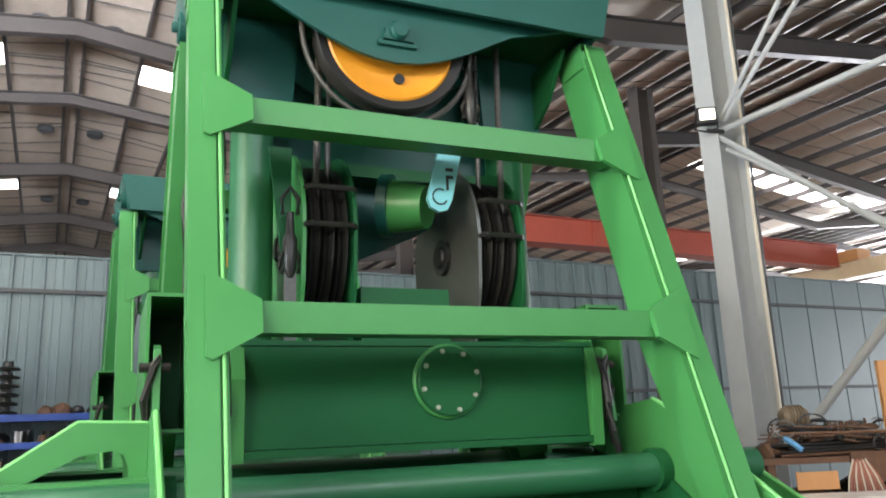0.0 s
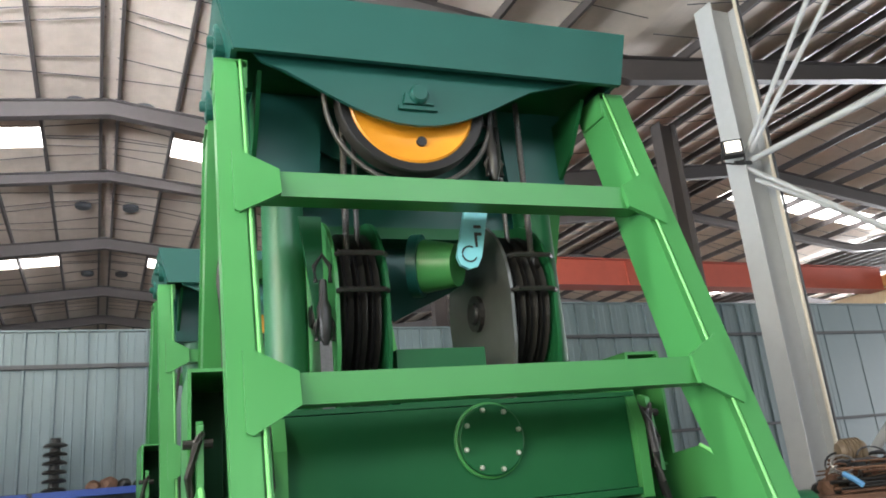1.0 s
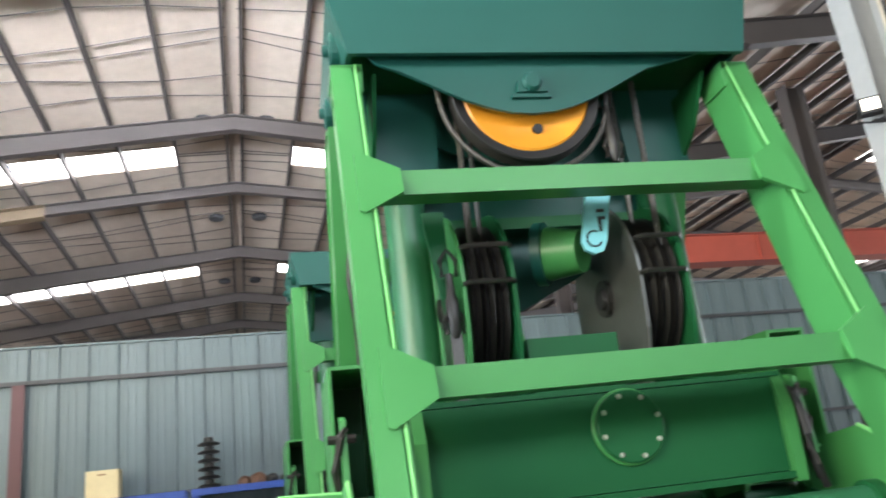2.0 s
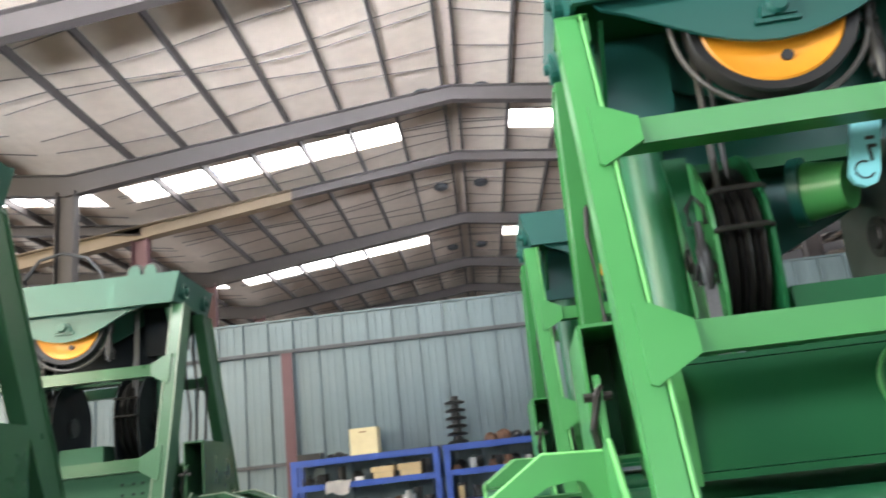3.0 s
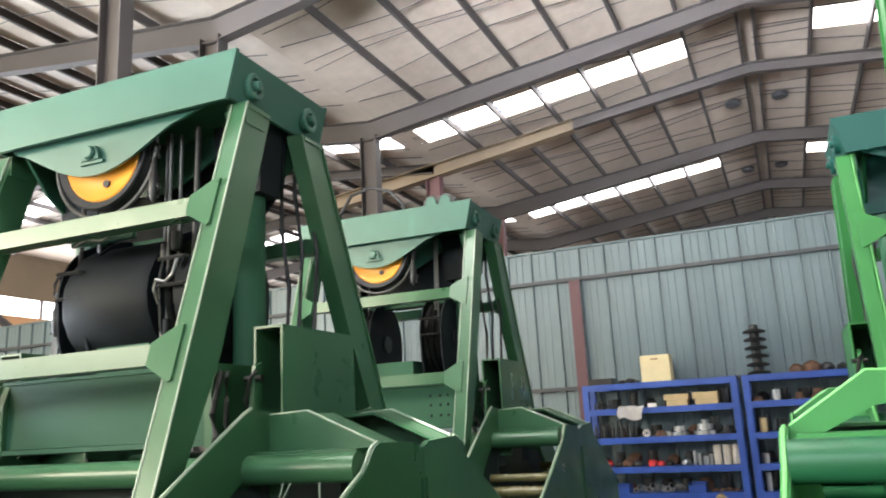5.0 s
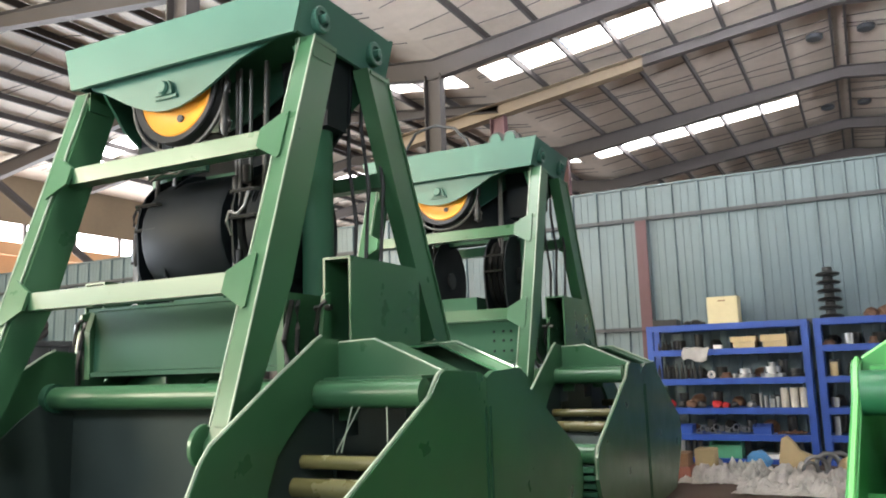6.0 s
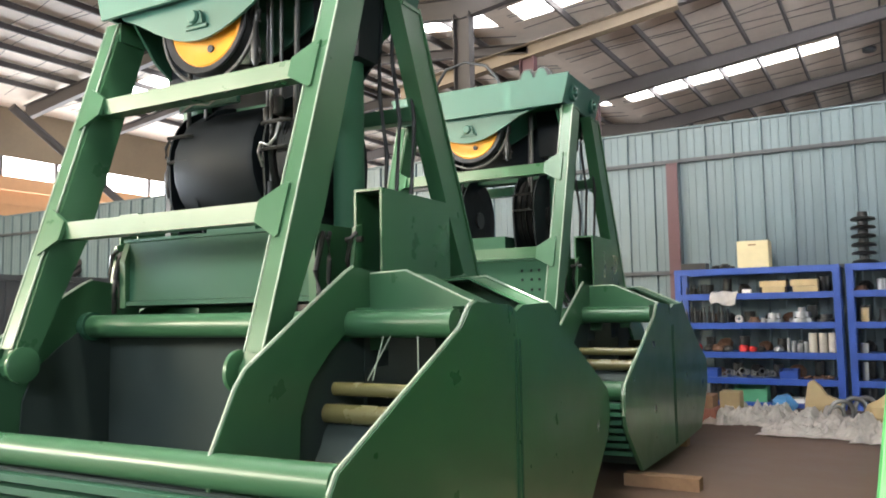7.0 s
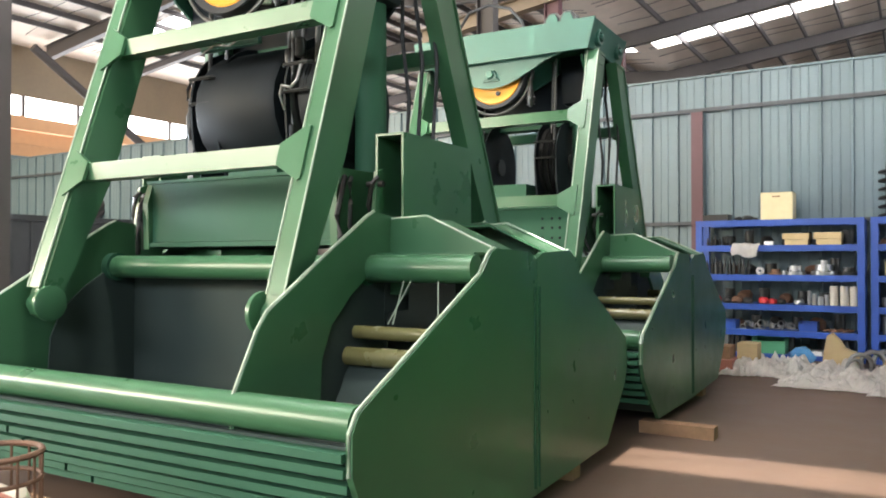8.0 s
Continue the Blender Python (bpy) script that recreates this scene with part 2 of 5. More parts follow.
def turned(profile, axis, c, sides=28, bm=None, closed=False):
    """A turned body: (radius, along) pairs round an axis through c."""
    bm = bm or bmesh.new()
    rings = []
    for r, d in profile:
        ring = []
        for k in range(sides):
            t = 2 * math.pi * k / sides
            u, v = r * math.cos(t), r * math.sin(t)
            ring.append(bm.verts.new({"x": (c[0] + d, c[1] + u, c[2] + v), "y": (c[0] + u, c[1] + d, c[2] + v), "z": (c[0] + u, c[1] + v, c[2] + d)}[axis]))
        rings.append(ring)
    pairs = list(zip(rings, rings[1:])) + ([(rings[-1], rings[0])] if closed else [])
    for a, b in pairs:
        for k in range(sides):
            bm.faces.new((a[k], a[(k + 1) % sides], b[(k + 1) % sides], b[k]))
    if not closed:
        bm.faces.new(rings[0][::-1])
        bm.faces.new(rings[-1])
    return bm


def i_beam(p, q, depth, width, web=0.02, flange=0.02, deeper=0.0):
    """An I-section from p to q, upright, its top at the given line, deeper towards q."""
    bm = bmesh.new()
    p, q = Vector(p), Vector(q)
    side = Vector((0, 0, 1)).cross(q - p).normalized()
    w, h = width / 2, web / 2
    outline = [(-w, 0), (w, 0), (w, -flange), (h, -flange), (h, -depth + flange), (w, -depth + flange), (w, -depth), (-w, -depth), (-w, -depth + flange), (-h, -depth + flange), (-h, -flange), (-w, -flange)]
    a = [bm.verts.new(p + side * u + Vector((0, 0, v))) for u, v in outline]
    b = [bm.verts.new(q + side * u + Vector((0, 0, v - deeper if v < -depth / 2 else v))) for u, v in outline]
    bm.faces.new(a)
    bm.faces.new(b[::-1])
    for i in range(len(outline)):
        j = (i + 1) % len(outline)
        bm.faces.new((a[i], a[j], b[j], b[i]))
    return bm


def box_tube(x0, x1, y0, y1, z0, z1, t):
    """A rectangular tube along y, open at both ends."""
    bm = bmesh.new()
    rings = []
    for y in (y0, y1):
        for g in (0, t):
            rings.append([bm.verts.new((x, y, z)) for x, z in ((x0 + g, z0 + g), (x1 - g, z0 + g), (x1 - g, z1 - g), (x0 + g, z1 - g))])
    for a, b in ((0, 1), (1, 3), (3, 2), (2, 0)):
        for k in range(4):
            bm.faces.new((rings[a][k], rings[a][(k + 1) % 4], rings[b][(k + 1) % 4], rings[b][k]))
    return soft(bm, 0.004)


def structure(ob, label, category):
    return tagged(ob, label, category, kind="structure")


# ---------------------------------------------------------------- hall
WALL_Y, WALL_TOP, RIDGE_X, SPAN = 9.5, 4.33, -1.4, 8.2
RIDGE_Z, EAVE_Z = 9.57, 8.6
FRAMES = [-14.0, -9.0, -3.9, 1.0, 6.25, 11.6, 15.15, 20.2, 25.7, 30.2, 34.2]
LANES = [(RIDGE_X - 2 * SPAN, "west"), (RIDGE_X, "middle"), (RIDGE_X + 2 * SPAN, "east"), (RIDGE_X + 4 * SPAN, "far_east")]
SKY_ROWS = (13.65, 22.8)


def roof_z(x):
    """Height of the underside of the roof sheets over x."""
    u = abs(((x - RIDGE_X + SPAN) % (2 * SPAN)) - SPAN)
    return RIDGE_Z - (RIDGE_Z - EAVE_Z) * u / SPAN


floor = structure(part("floor", box(-27.5, 41.0, -14.5, 36, -0.25, 0, 0), FLOOR), "dusty brown concrete workshop floor with dark stains", "floor")

back = structure(new("wall_back"), "blue-grey corrugated steel partition wall", "wall")
back.location = (0, WALL_Y, 0)
PANEL_W = 0.42
prof = [(0, 0.0), (0.0, -0.045), (0.030, -0.045), (0.042, 0), (0.145, 0), (0.15, -0.006), (0.165, -0.006), (0.17, 0),
        (0.26, 0), (0.265, -0.006), (0.28, -0.006), (0.285, 0), (0.408, 0), (0.409, 0.02)]
SPLIT_X, PLAIN_X = 5.1, 13.75      # the eastern stretch is taller, and plain sheet past the grey column
bm = prism(prof + [(0.42, 0.02), (0.42, 0.03), (0, 0.03)], "z", 0, WALL_TOP, 0)
panel = part("panel", bm, SHEET, back)
tall = part("panel", prism(prof + [(0.42, 0.02), (0.42, 0.03), (0, 0.03)], "z", 0, 4.80, 0), SHEET, back)
plain = part("panel", prism([(0, -0.012), (0.02, -0.012), (0.03, 0), (0.99, 0), (0.991, 0.02), (1.0, 0.02), (1.0, 0.03), (0, 0.03)], "z", 0, 4.80, 0), SHEET, back)
x = -26.4
first = {"low": True, "tall": True, "plain": True}
while x < 23.4:
    kind, source, wide = ("low", panel, PANEL_W) if x < SPLIT_X - 0.2 else ("tall", tall, PANEL_W) if x < PLAIN_X - 0.2 else ("plain", plain, 1.0)
    if first[kind]:
        piece, first[kind] = source, False
    else:
        piece = source.copy()
        scene.collection.objects.link(piece)
    piece.location.x = x
    x += wide
for x0, x1, zs, top in ((-26.4, SPLIT_X, (2.0, 3.8), WALL_TOP), (SPLIT_X + 0.004, 23.9, (2.2, 4.13), 4.80)):
    for z in zs:
        part("girt", box(x0, x1, -0.09, -0.047, z - 0.03, z + 0.03, 0.004), GIRT, back, "dark steel girt")
    part("cap", box(x0, x1, -0.05, 0.05, top + 0.002, top + 0.03, 0.004), SHEET, back)
post = structure(new("wall_post"), "maroon primed steel wall post against the partition", "post")
post.location = (-4.63, WALL_Y, 0)
part("flange", box(-0.09, 0.09, -0.13, -0.115, 0, 3.77, 0.003), POST, post)
part("web", box(-0.05, 0.05, -0.115, -0.095, 0, 3.77, 0.003), POST, post)

structure(part("wall_end", box(-27.5, 41.0, 35.8, 36, 0, 9.6, 0), SHEET), "blue-grey sheet metal outer wall", "wall")
structure(part("wall_east", box(40.8, 41.0, -14.5, 35.8, 0, 9.0, 0), SHEET), "blue-grey sheet metal outer wall", "wall")
west = structure(new("wall_west"), "outer wall of blue-grey sheets, an orange-brown band and a window strip", "wall")
bm = bmesh.new()
for i in range(125):
    y = -14.4 + 0.40 * i
    box(-27.5, -27.3 if i % 2 else -27.33, y, y + 0.4, 0, 4.9, 0, bm)
part("sheeting", bm, SHEET, west)
part("band", box(-27.5, -27.31, -14.5, 35.8, 4.9, 5.76, 0), RUSTWALL, west, "orange-brown sheet band")
part("rail", box(-27.5, -27.15, -14.5, 35.8, 5.76, 6.22, 0.01), RUSTWALL, west)
part("upper_sheeting", box(-27.5, -27.31, -14.5, 35.8, 6.92, 9.0, 0), TAN, west)
part("band_rib", box(-27.309, -27.28, -14.5, 35.8, 5.30, 5.36, 0), RUSTWALL, west)
for i in range(25):
    y = -14.4 + 2.0 * i
    part("pane", box(-27.45, -27.40, y + 0.06, y + 1.94, 6.22, 6.92, 0), SKYLIGHT, west, "daylit translucent pane")
    part("mullion", box(-27.5, -27.30, y - 0.05, y + 0.05, 6.22, 6.92, 0), RAFTER, west)
# unseen front wall, its openings added for the lamps
front = bmesh.new()
for x0, x1, z0, z1 in ((-27.5, -26.0, 0, 9.5), (-26.0, -12.0, 0, 3.2), (-26.0, -12.0, 8.4, 9.5), (-12.0, -9.6, 0, 9.5), (-2.4, 0.4, 0, 9.5), (7.6, 41.0, 0, 9.5),
                       (-9.6, -2.4, 4.0, 5.6), (0.4, 7.6, 0, 5.6), (-9.6, -2.4, 8.4, 9.5), (0.4, 7.6, 8.4, 9.5)):
    box(x0, x1, -14.5, -14.3, z0, z1, 0, front)
structure(part("wall_front", front, SHEET), "unseen blue-grey sheet metal front wall with openings added for the lamps", "wall")

# roof sheets, one mesh a slope, with the daylight strips left open
for cx, lane in LANES:
    for side in (-1, 1):
        bm = bmesh.new()
        xe = cx + side * SPAN
        ys = [-14.5, -5.05, -4.2, -1.35, -0.45] + [v for y in SKY_ROWS for v in (y - 0.5, y + 0.5)] + [36]
        for k, (y0, y1) in enumerate(zip(ys, ys[1:])):
            strip = k % 2 == 1
            cuts = [cx, xe]
            if strip and y0 > 0:
                cuts = [cx, cx + side * 1.25]          # solid by the ridge
            gap = strip and y0 < -4 and lane == "middle" and side < 0          # unseen opening added so the sun draws the floor patch
            over = strip and -4 < y0 < 0 and lane == "middle" and side < 0      # skylight over the grabs
            if strip and y0 < 0:
                cuts = [cx, cx - 0.1] if gap else [cx, cx - 1.25] if over else [cx, xe]
            spans = [tuple(cuts)]
            if gap:
                spans.append((cx - 2.35, xe))
            if over:
                spans.append((xe + 0.35, xe))
            if strip and y0 > 0:
                spans.append((xe - side * 0.35, xe))
            for a, b in spans:
                a, b = min(a, b), max(a, b)
                n = max(1, int((b - a) / 0.42))
                for j in range(n):
                    u0, u1 = a + (b - a) * j / n, a + (b - a) * (j + 1) / n
                    sag = -0.006
                    quad = [(u0, roof_z(u0 + 1e-6)), ((u0 + u1) / 2, roof_z((u0 + u1) / 2) + sag), (u1, roof_z(u1 - 1e-6)), (u1, roof_z(u1 - 1e-6) + 0.09), (u0, roof_z(u0 + 1e-6) + 0.09)]
                    prism(quad, "y", y0, y1, 0, bm)
        structure(part("ceiling", bm, LINING), "beige insulation-lined sheet roof seen from below", "roof")

for x0, x1 in ((-27.5, RIDGE_X - 3 * SPAN), (RIDGE_X + 5 * SPAN, 41.0)):
    structure(part("ceiling", box(x0, x1, -14.5, 36, EAVE_Z, EAVE_Z + 0.09, 0), LINING), "beige insulation-lined roof edge over the outer wall", "roof")
for cx, lane in LANES:
    for side in (-1, 1):
        for y in SKY_ROWS:
            holder = structure(new("skylight"), "row of glowing translucent roof panels between purlins", "skylight")
            xe = cx + side * (SPAN - 0.35)
            xs = [cx + side * (1.25 + 1.12 * i) for i in range(7)]
            xs = [x for x in xs if abs(x - cx) < SPAN - 0.6] + [xe]
            for a, b in zip(xs, xs[1:]):
                a, b = min(a, b) + 0.03, max(a, b) - 0.03
                bm = prism([(a, roof_z(a) + 0.02), (b, roof_z(b) + 0.02), (b, roof_z(b) + 0.05), (a, roof_z(a) + 0.05)], "y", y - 0.5, y + 0.5, 0)
                part("panel", bm, SKYLIGHT, holder)

for a, b in ((RIDGE_X - SPAN + 0.35, RIDGE_X - 1.25),):
    holder = structure(new("skylight"), "row of glowing translucent roof panels between purlins", "skylight")
    n = 6
    for i in range(n):
        x0, x1 = a + (b - a) * i / n + 0.02, a + (b - a) * (i + 1) / n - 0.02
        part("panel", prism([(x0, roof_z(x0) + 0.02), (x1, roof_z(x1) + 0.02), (x1, roof_z(x1) + 0.05), (x0, roof_z(x0) + 0.05)], "y", -1.35, -0.45, 0), SKYLIGHT, holder)

# purlins along the hall, rafters across it
for cx, lane in LANES:
    for side in (-1, 1):
        for i in range(7):
            x = cx + side * (0.13 + 1.12 * i) if i else cx + side * 0.16
            z = roof_z(x)
            broken = lane == "middle" and side < 0 and i == 1      # cut under the added roof opening to keep its shadow off the patch
            for y0, y1 in (((-14.2, -5.3), (-3.9, 35.7)) if broken else ((-14.2, 35.7),)):
                structure(part("purlin", box(x - 0.03, x + 0.03, y0, y1, z - 0.19, z - 0.025, 0), RAFTER), "brown-grey steel roof purlin running along the hall", "beam")
    # thin stay wires and sag rods under the lining
    bm = bmesh.new()
    for y0, y1 in zip(FRAMES, FRAMES[1:]):
        for f in (0.10, 0.16, 0.33, 0.48, 0.53, 0.70, 0.86):
            y = y0 + (y1 - y0) * f
            for side in (-1, 1):
                pts = [(cx + side * u, y + 0.22 * math.sin(0.9 * u + 2.1 * y + cx), roof_z(cx + side * u) - 0.05 - 0.02 * math.sin(u * 5.6) ** 2) for u in (0.1, 1.3, 2.4, 3.5, 4.6, 5.8, 6.9, 8.0)]
                hose(pts, 0.010, 4, bm)
    tagged(part("stay_wire", bm, GIRT), "thin stay wires holding the roof insulation", "wire", kind="stuff")
    for k, y in enumerate(FRAMES):
        for side in (-1, 1):
            thin = y == 15.15
            reach = 4.3 if thin and lane == "middle" and side < 0 else SPAN
            bm = i_beam((cx, y, RIDGE_Z - 0.195), (cx + side * reach, y, roof_z(cx + side * (reach - 1e-6)) - 0.195), 0.26 if thin else 0.34, 0.2, deeper=0.0 if thin else 0.14)
            structure(part("rafter", bm, RAFTER), "steel I-section roof rafter across the hall", "beam")
    if lane == "middle":
        bm = i_beam((cx - 4.304, 15.15, roof_z(cx - 4.3) - 0.21), (cx - SPAN - 4.0, 15.15, EAVE_Z - 0.24 - 0.47), 0.30, 0.30, deeper=0.12)
        structure(part("tan_beam", bm, TAN), "pale yellow steel beam under the roof", "beam")


def column(x, y, top, mat, label, depth=0.5, width=0.28):
    c = structure(new("column"), label, "column")
    c.location = (x, y, 0)
    part("flange", box(-depth / 2, -depth / 2 + 0.02, -width / 2, width / 2, 0, top, 0.003), mat, c)
    part("flange", box(depth / 2 - 0.02, depth / 2, -width / 2, width / 2, 0, top, 0.003), mat, c)
    part("web", box(-depth / 2 + 0.02, depth / 2 - 0.02, -0.008, 0.008, 0, top, 0), mat, c)
    part("base_plate", box(-depth / 2 - 0.08, depth / 2 + 0.08, -width / 2 - 0.06, width / 2 + 0.06, 0, 0.03, 0.004), mat, c)
    return c


for y in FRAMES[1:]:
    primed = y > 15
    column(RIDGE_X - SPAN, y, EAVE_Z - 0.56, POST if primed else RAFTER, "maroon primed steel H-section hall column" if primed else "brown-grey steel H-section hall column", 0.4, 0.25)
column(RIDGE_X - SPAN, 4.2, EAVE_Z - 0.56, RAFTER, "brown-grey steel H-section hall column", 0.4, 0.25)
big = column(RIDGE_X + SPAN + 0.1, 4.2, EAVE_Z - 0.56, PILLAR, "light grey painted steel H-section hall column", 0.52, 0.34)
part("conduit", bar((0.20, -0.20, 1.2), (0.20, -0.20, 8.4), 0.025, 10), CONDUIT, big, "cream cable conduit")
part("conduit", bar((0.27, -0.20, 1.0), (0.27, -0.20, 8.4), 0.018, 10), GIRT, big, "dark cable conduit")
column(9.2, 8.27, 8.35, RAFTER, "dark steel H-section column with brackets", 0.42, 0.3)
for y in FRAMES[5:]:
    column(RIDGE_X + SPAN, y, EAVE_Z - 0.56, RAFTER, "brown-grey steel H-section hall column", 0.4, 0.25)

# braces between the grey column and its neighbour
bx = RIDGE_X + SPAN
for a, b, r in (((4.15, 5.56), (1.35, 8.5), 0.035), ((4.0, 5.62), (0.75, 8.3), 0.035), ((4.1, 5.50), (0.15, 5.47), 0.045), ((4.15, 5.45), (0.15, 2.05), 0.04), ((4.0, 5.2), (1.0, 2.9), 0.03), ((3.25, 1.50), (0.3, 4.3), 0.055)):
    structure(part("brace", bar((bx - 0.05, a[0], a[1]), (bx + 0.05, b[0], b[1]), r, 12), PILLAR, smooth=True), "pale grey round steel brace of the column line", "brace")
# dark diagonal braces far in the western lane
for a, b in (((7.2, 1.2), (13.3, 5.6)), ((7.6, 6.6), (12.3, 3.6)), ((5.8, 0.2), (12.9, 5.0))):
    structure(part("brace", bar((-20.0, a[0], a[1]), (-20.0, b[0], b[1]), 0.11, 8), RAFTER), "dark steel diagonal brace", "brace")

# red bridge crane girder of the eastern lane, behind the partition
crane = thing("bridge_crane", "red painted bridge crane girder with an orange end carriage", "crane")
part("girder", box(1.5, 17.4, 10.25, 10.6, 5.42, 5.98, 0.01), RED, crane)
for z in (5.40, 5.985):
    part("girder_flange", box(1.5, 17.4, 10.18, 10.67, z, z + 0.02, 0.003), RED, crane)
for x in (3.2, 9.2):
    part("stiffener", box(x, x + 0.02, 10.2, 10.249, 5.425, 5.975, 0.002), RED, crane)
part("end_carriage", box(17.42, 17.95, 9.7, 11.1, 5.505, 5.80, 0.02), ORANGE, crane, "orange end carriage")
part("hoist", box(10.4, 11.0, 10.1, 10.8, 5.0, 5.35, 0.03), GREENBOX, crane, "small green hoist unit")
runway = structure(part("crane_runway", box(17.5, 17.9, -14.25, 35.75, 5.09, 5.50, 0.01), CREAM), "pale cream painted crane runway beam", "beam")

# ridge vents
for x, y in ((-2.0, 11.9), (-0.75, 11.9), (-1.95, 17.7), (-0.8, 17.7), (-1.9, 24.2), (-0.85, 24.2)):
    v = tagged(part("roof_vent", turned([(0.16, 0), (0.20, 0.03), (0.20, 0.12)], "z", (x, y, roof_z(x) - 0.16), 18), GIRT), "small dark round vent cap under the roof ridge", "vent", "ridge vents")

# ---------------------------------------------------------------- clamshell grabs
YC = 0.22                       # middle of the closed bucket


def leg_outline(front):
    """Side view of a leg: deep in the middle, tapering to the pin."""
    if front:
        return [(-0.376, 3.43), (-0.581, 2.79), (-0.844, 1.97), (-1.07, 1.27), (-1.10, 1.17), (-1.085, 1.11), (-1.03, 1.08), (-0.975, 1.11), (-0.955, 1.20), (-0.60, 1.97), (-0.345, 2.79), (-0.15, 3.43)]
    return [(0.42, 3.43), (0.72, 2.79), (1.12, 1.97), (1.42, 1.27), (1.45, 1.17), (1.435, 1.11), (1.38, 1.08), (1.325, 1.11), (1.305, 1.20), (0.88, 1.97), (0.48, 2.79), (0.19, 3.43)]


def make_grab(main, head_mat, deep, inside, half, label, at):
    g = thing("clamshell_grab", label, "grab", "clamshell grabs in the workshop", at=at)

    # head
    face = [(-0.925, 3.423), (0.925, 3.423), (1.0, 3.715), (-1.0, 3.715)]
    part("head_front_plate", prism(face, "y", -0.504, -0.478, 0.006), head_mat, g, "blue-green painted head plate")
    part("head_rear_plate", prism(face, "y", 0.478, 0.504, 0.006), head_mat, g)
    part("head_top_plate", box(-0.97, 0.97, -0.478, 0.478, 3.68, 3.708, 0.004), head_mat, g)
    for s in (-1, 1):
        end = part("head_end_plate", prism([(s * 0.905, 3.44), (s * 0.93, 3.44), (s * 1.0, 3.70), (s * 0.975, 3.70)], "y", -0.477, 0.477, 0.004), head_mat, g)
        for y in (-0.30, 0.30):
            nut = turned([(0.082, -0.01), (0.082, 0.030), (0.074, 0.036), (0.052, 0.036), (0.048, 0.010), (0.030, 0.010), (0.028, 0.06), (0.02, 0.064)], "x", (0.955, y, 3.56), 20)
            if s < 0:
                bmesh.ops.scale(nut, vec=(-1, 1, 1), verts=nut.verts)
            part("nut", nut, head_mat, end, smooth=False)
        part("end_lug", box(min(s * 0.86, s * 0.99), max(s * 0.86, s * 0.99), -0.40, -0.22, 3.30, 3.43, 0.01), main, g)
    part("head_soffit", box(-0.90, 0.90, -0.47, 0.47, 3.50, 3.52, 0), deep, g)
    # webs with a curved belly that carry the head sheave
    belly = [(-0.87, 3.50), (-0.80, 3.42)]
    for i in range(1, 14):
        u = -0.80 + 1.36 * i / 14
        belly.append((u, 3.42 - 0.255 * math.sin(math.pi * i / 14) ** 1.3))
    belly += [(0.60, 3.42), (0.87, 3.50)]
    web = part("sheave_web", prism(belly, "y", -0.425, -0.405, 0), head_mat, g)
    part("bearing_plate", box(-0.21, -0.03, -0.445, -0.426, 3.235, 3.255, 0.004), head_mat, web)
    part("bearing_block", prism([(-0.19, 3.255), (-0.05, 3.255), (-0.06, 3.31), (-0.085, 3.345), (-0.155, 3.345), (-0.18, 3.31)], "y", -0.46, -0.426, 0.006), head_mat, web)
    part("bearing_cap", turned([(0.035, -0.485), (0.045, -0.47), (0.045, -0.461)], "y", (-0.12, 0, 3.30), 16), head_mat, web)
    part("sheave_web", prism(belly, "y", 0.10, 0.12, 0), head_mat, g)
    sheave = part("head_sheave", turned([(0.05, -0.385), (0.06, -0.35), (0.17, -0.335), (0.255, -0.35), (0.29, -0.362), (0.30, -0.355), (0.30, -0.30), (0.05, -0.29)], "y", (-0.12, 0, 3.315), 48), YELLOW, g, "orange-yellow painted rope sheave", smooth=True)
    part("rim", turned([(0.302, -0.36), (0.345, -0.375), (0.352, -0.365), (0.325, -0.33), (0.352, -0.295), (0.345, -0.285), (0.302, -0.295)], "y", (-0.12, 0, 3.315), 48, closed=True), BLACK, sheave, "black greased rim", smooth=True)
    part("hole", turned([(0.024, -0.352), (0.024, -0.330)], "y", (-0.085, -0.004, 3.125), 14), BLACK, sheave, "dark hole")
    part("rope", hose([(-0.53, -0.33, 3.49)] + arc((-0.12, -0.33, 3.315), 0.40, 182, 358, 20) + [(0.29, -0.33, 3.49)], 0.013), ROPE, sheave, "greased wire rope", smooth=True)
    # closed back panel and guide housings, dark material holding the shade under the head
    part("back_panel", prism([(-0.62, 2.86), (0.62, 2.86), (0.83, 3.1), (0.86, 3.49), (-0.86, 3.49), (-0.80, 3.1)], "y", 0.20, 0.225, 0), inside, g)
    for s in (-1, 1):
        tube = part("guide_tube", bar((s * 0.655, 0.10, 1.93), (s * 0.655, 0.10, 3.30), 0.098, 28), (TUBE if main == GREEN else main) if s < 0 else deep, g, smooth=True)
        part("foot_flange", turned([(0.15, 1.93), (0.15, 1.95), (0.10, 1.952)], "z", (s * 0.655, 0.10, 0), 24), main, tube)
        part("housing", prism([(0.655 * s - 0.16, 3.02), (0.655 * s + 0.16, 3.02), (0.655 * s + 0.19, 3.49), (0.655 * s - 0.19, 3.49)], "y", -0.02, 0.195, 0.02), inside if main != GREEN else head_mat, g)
        part("end_web", prism([(-0.34, 3.42), (0.44, 3.42), (0.40, 3.30), (0.24, 3.16), (0.0, 3.10), (-0.16, 3.20)], "x", s * 0.80 - 0.01, s * 0.80 + 0.01, 0.003), deep, g)
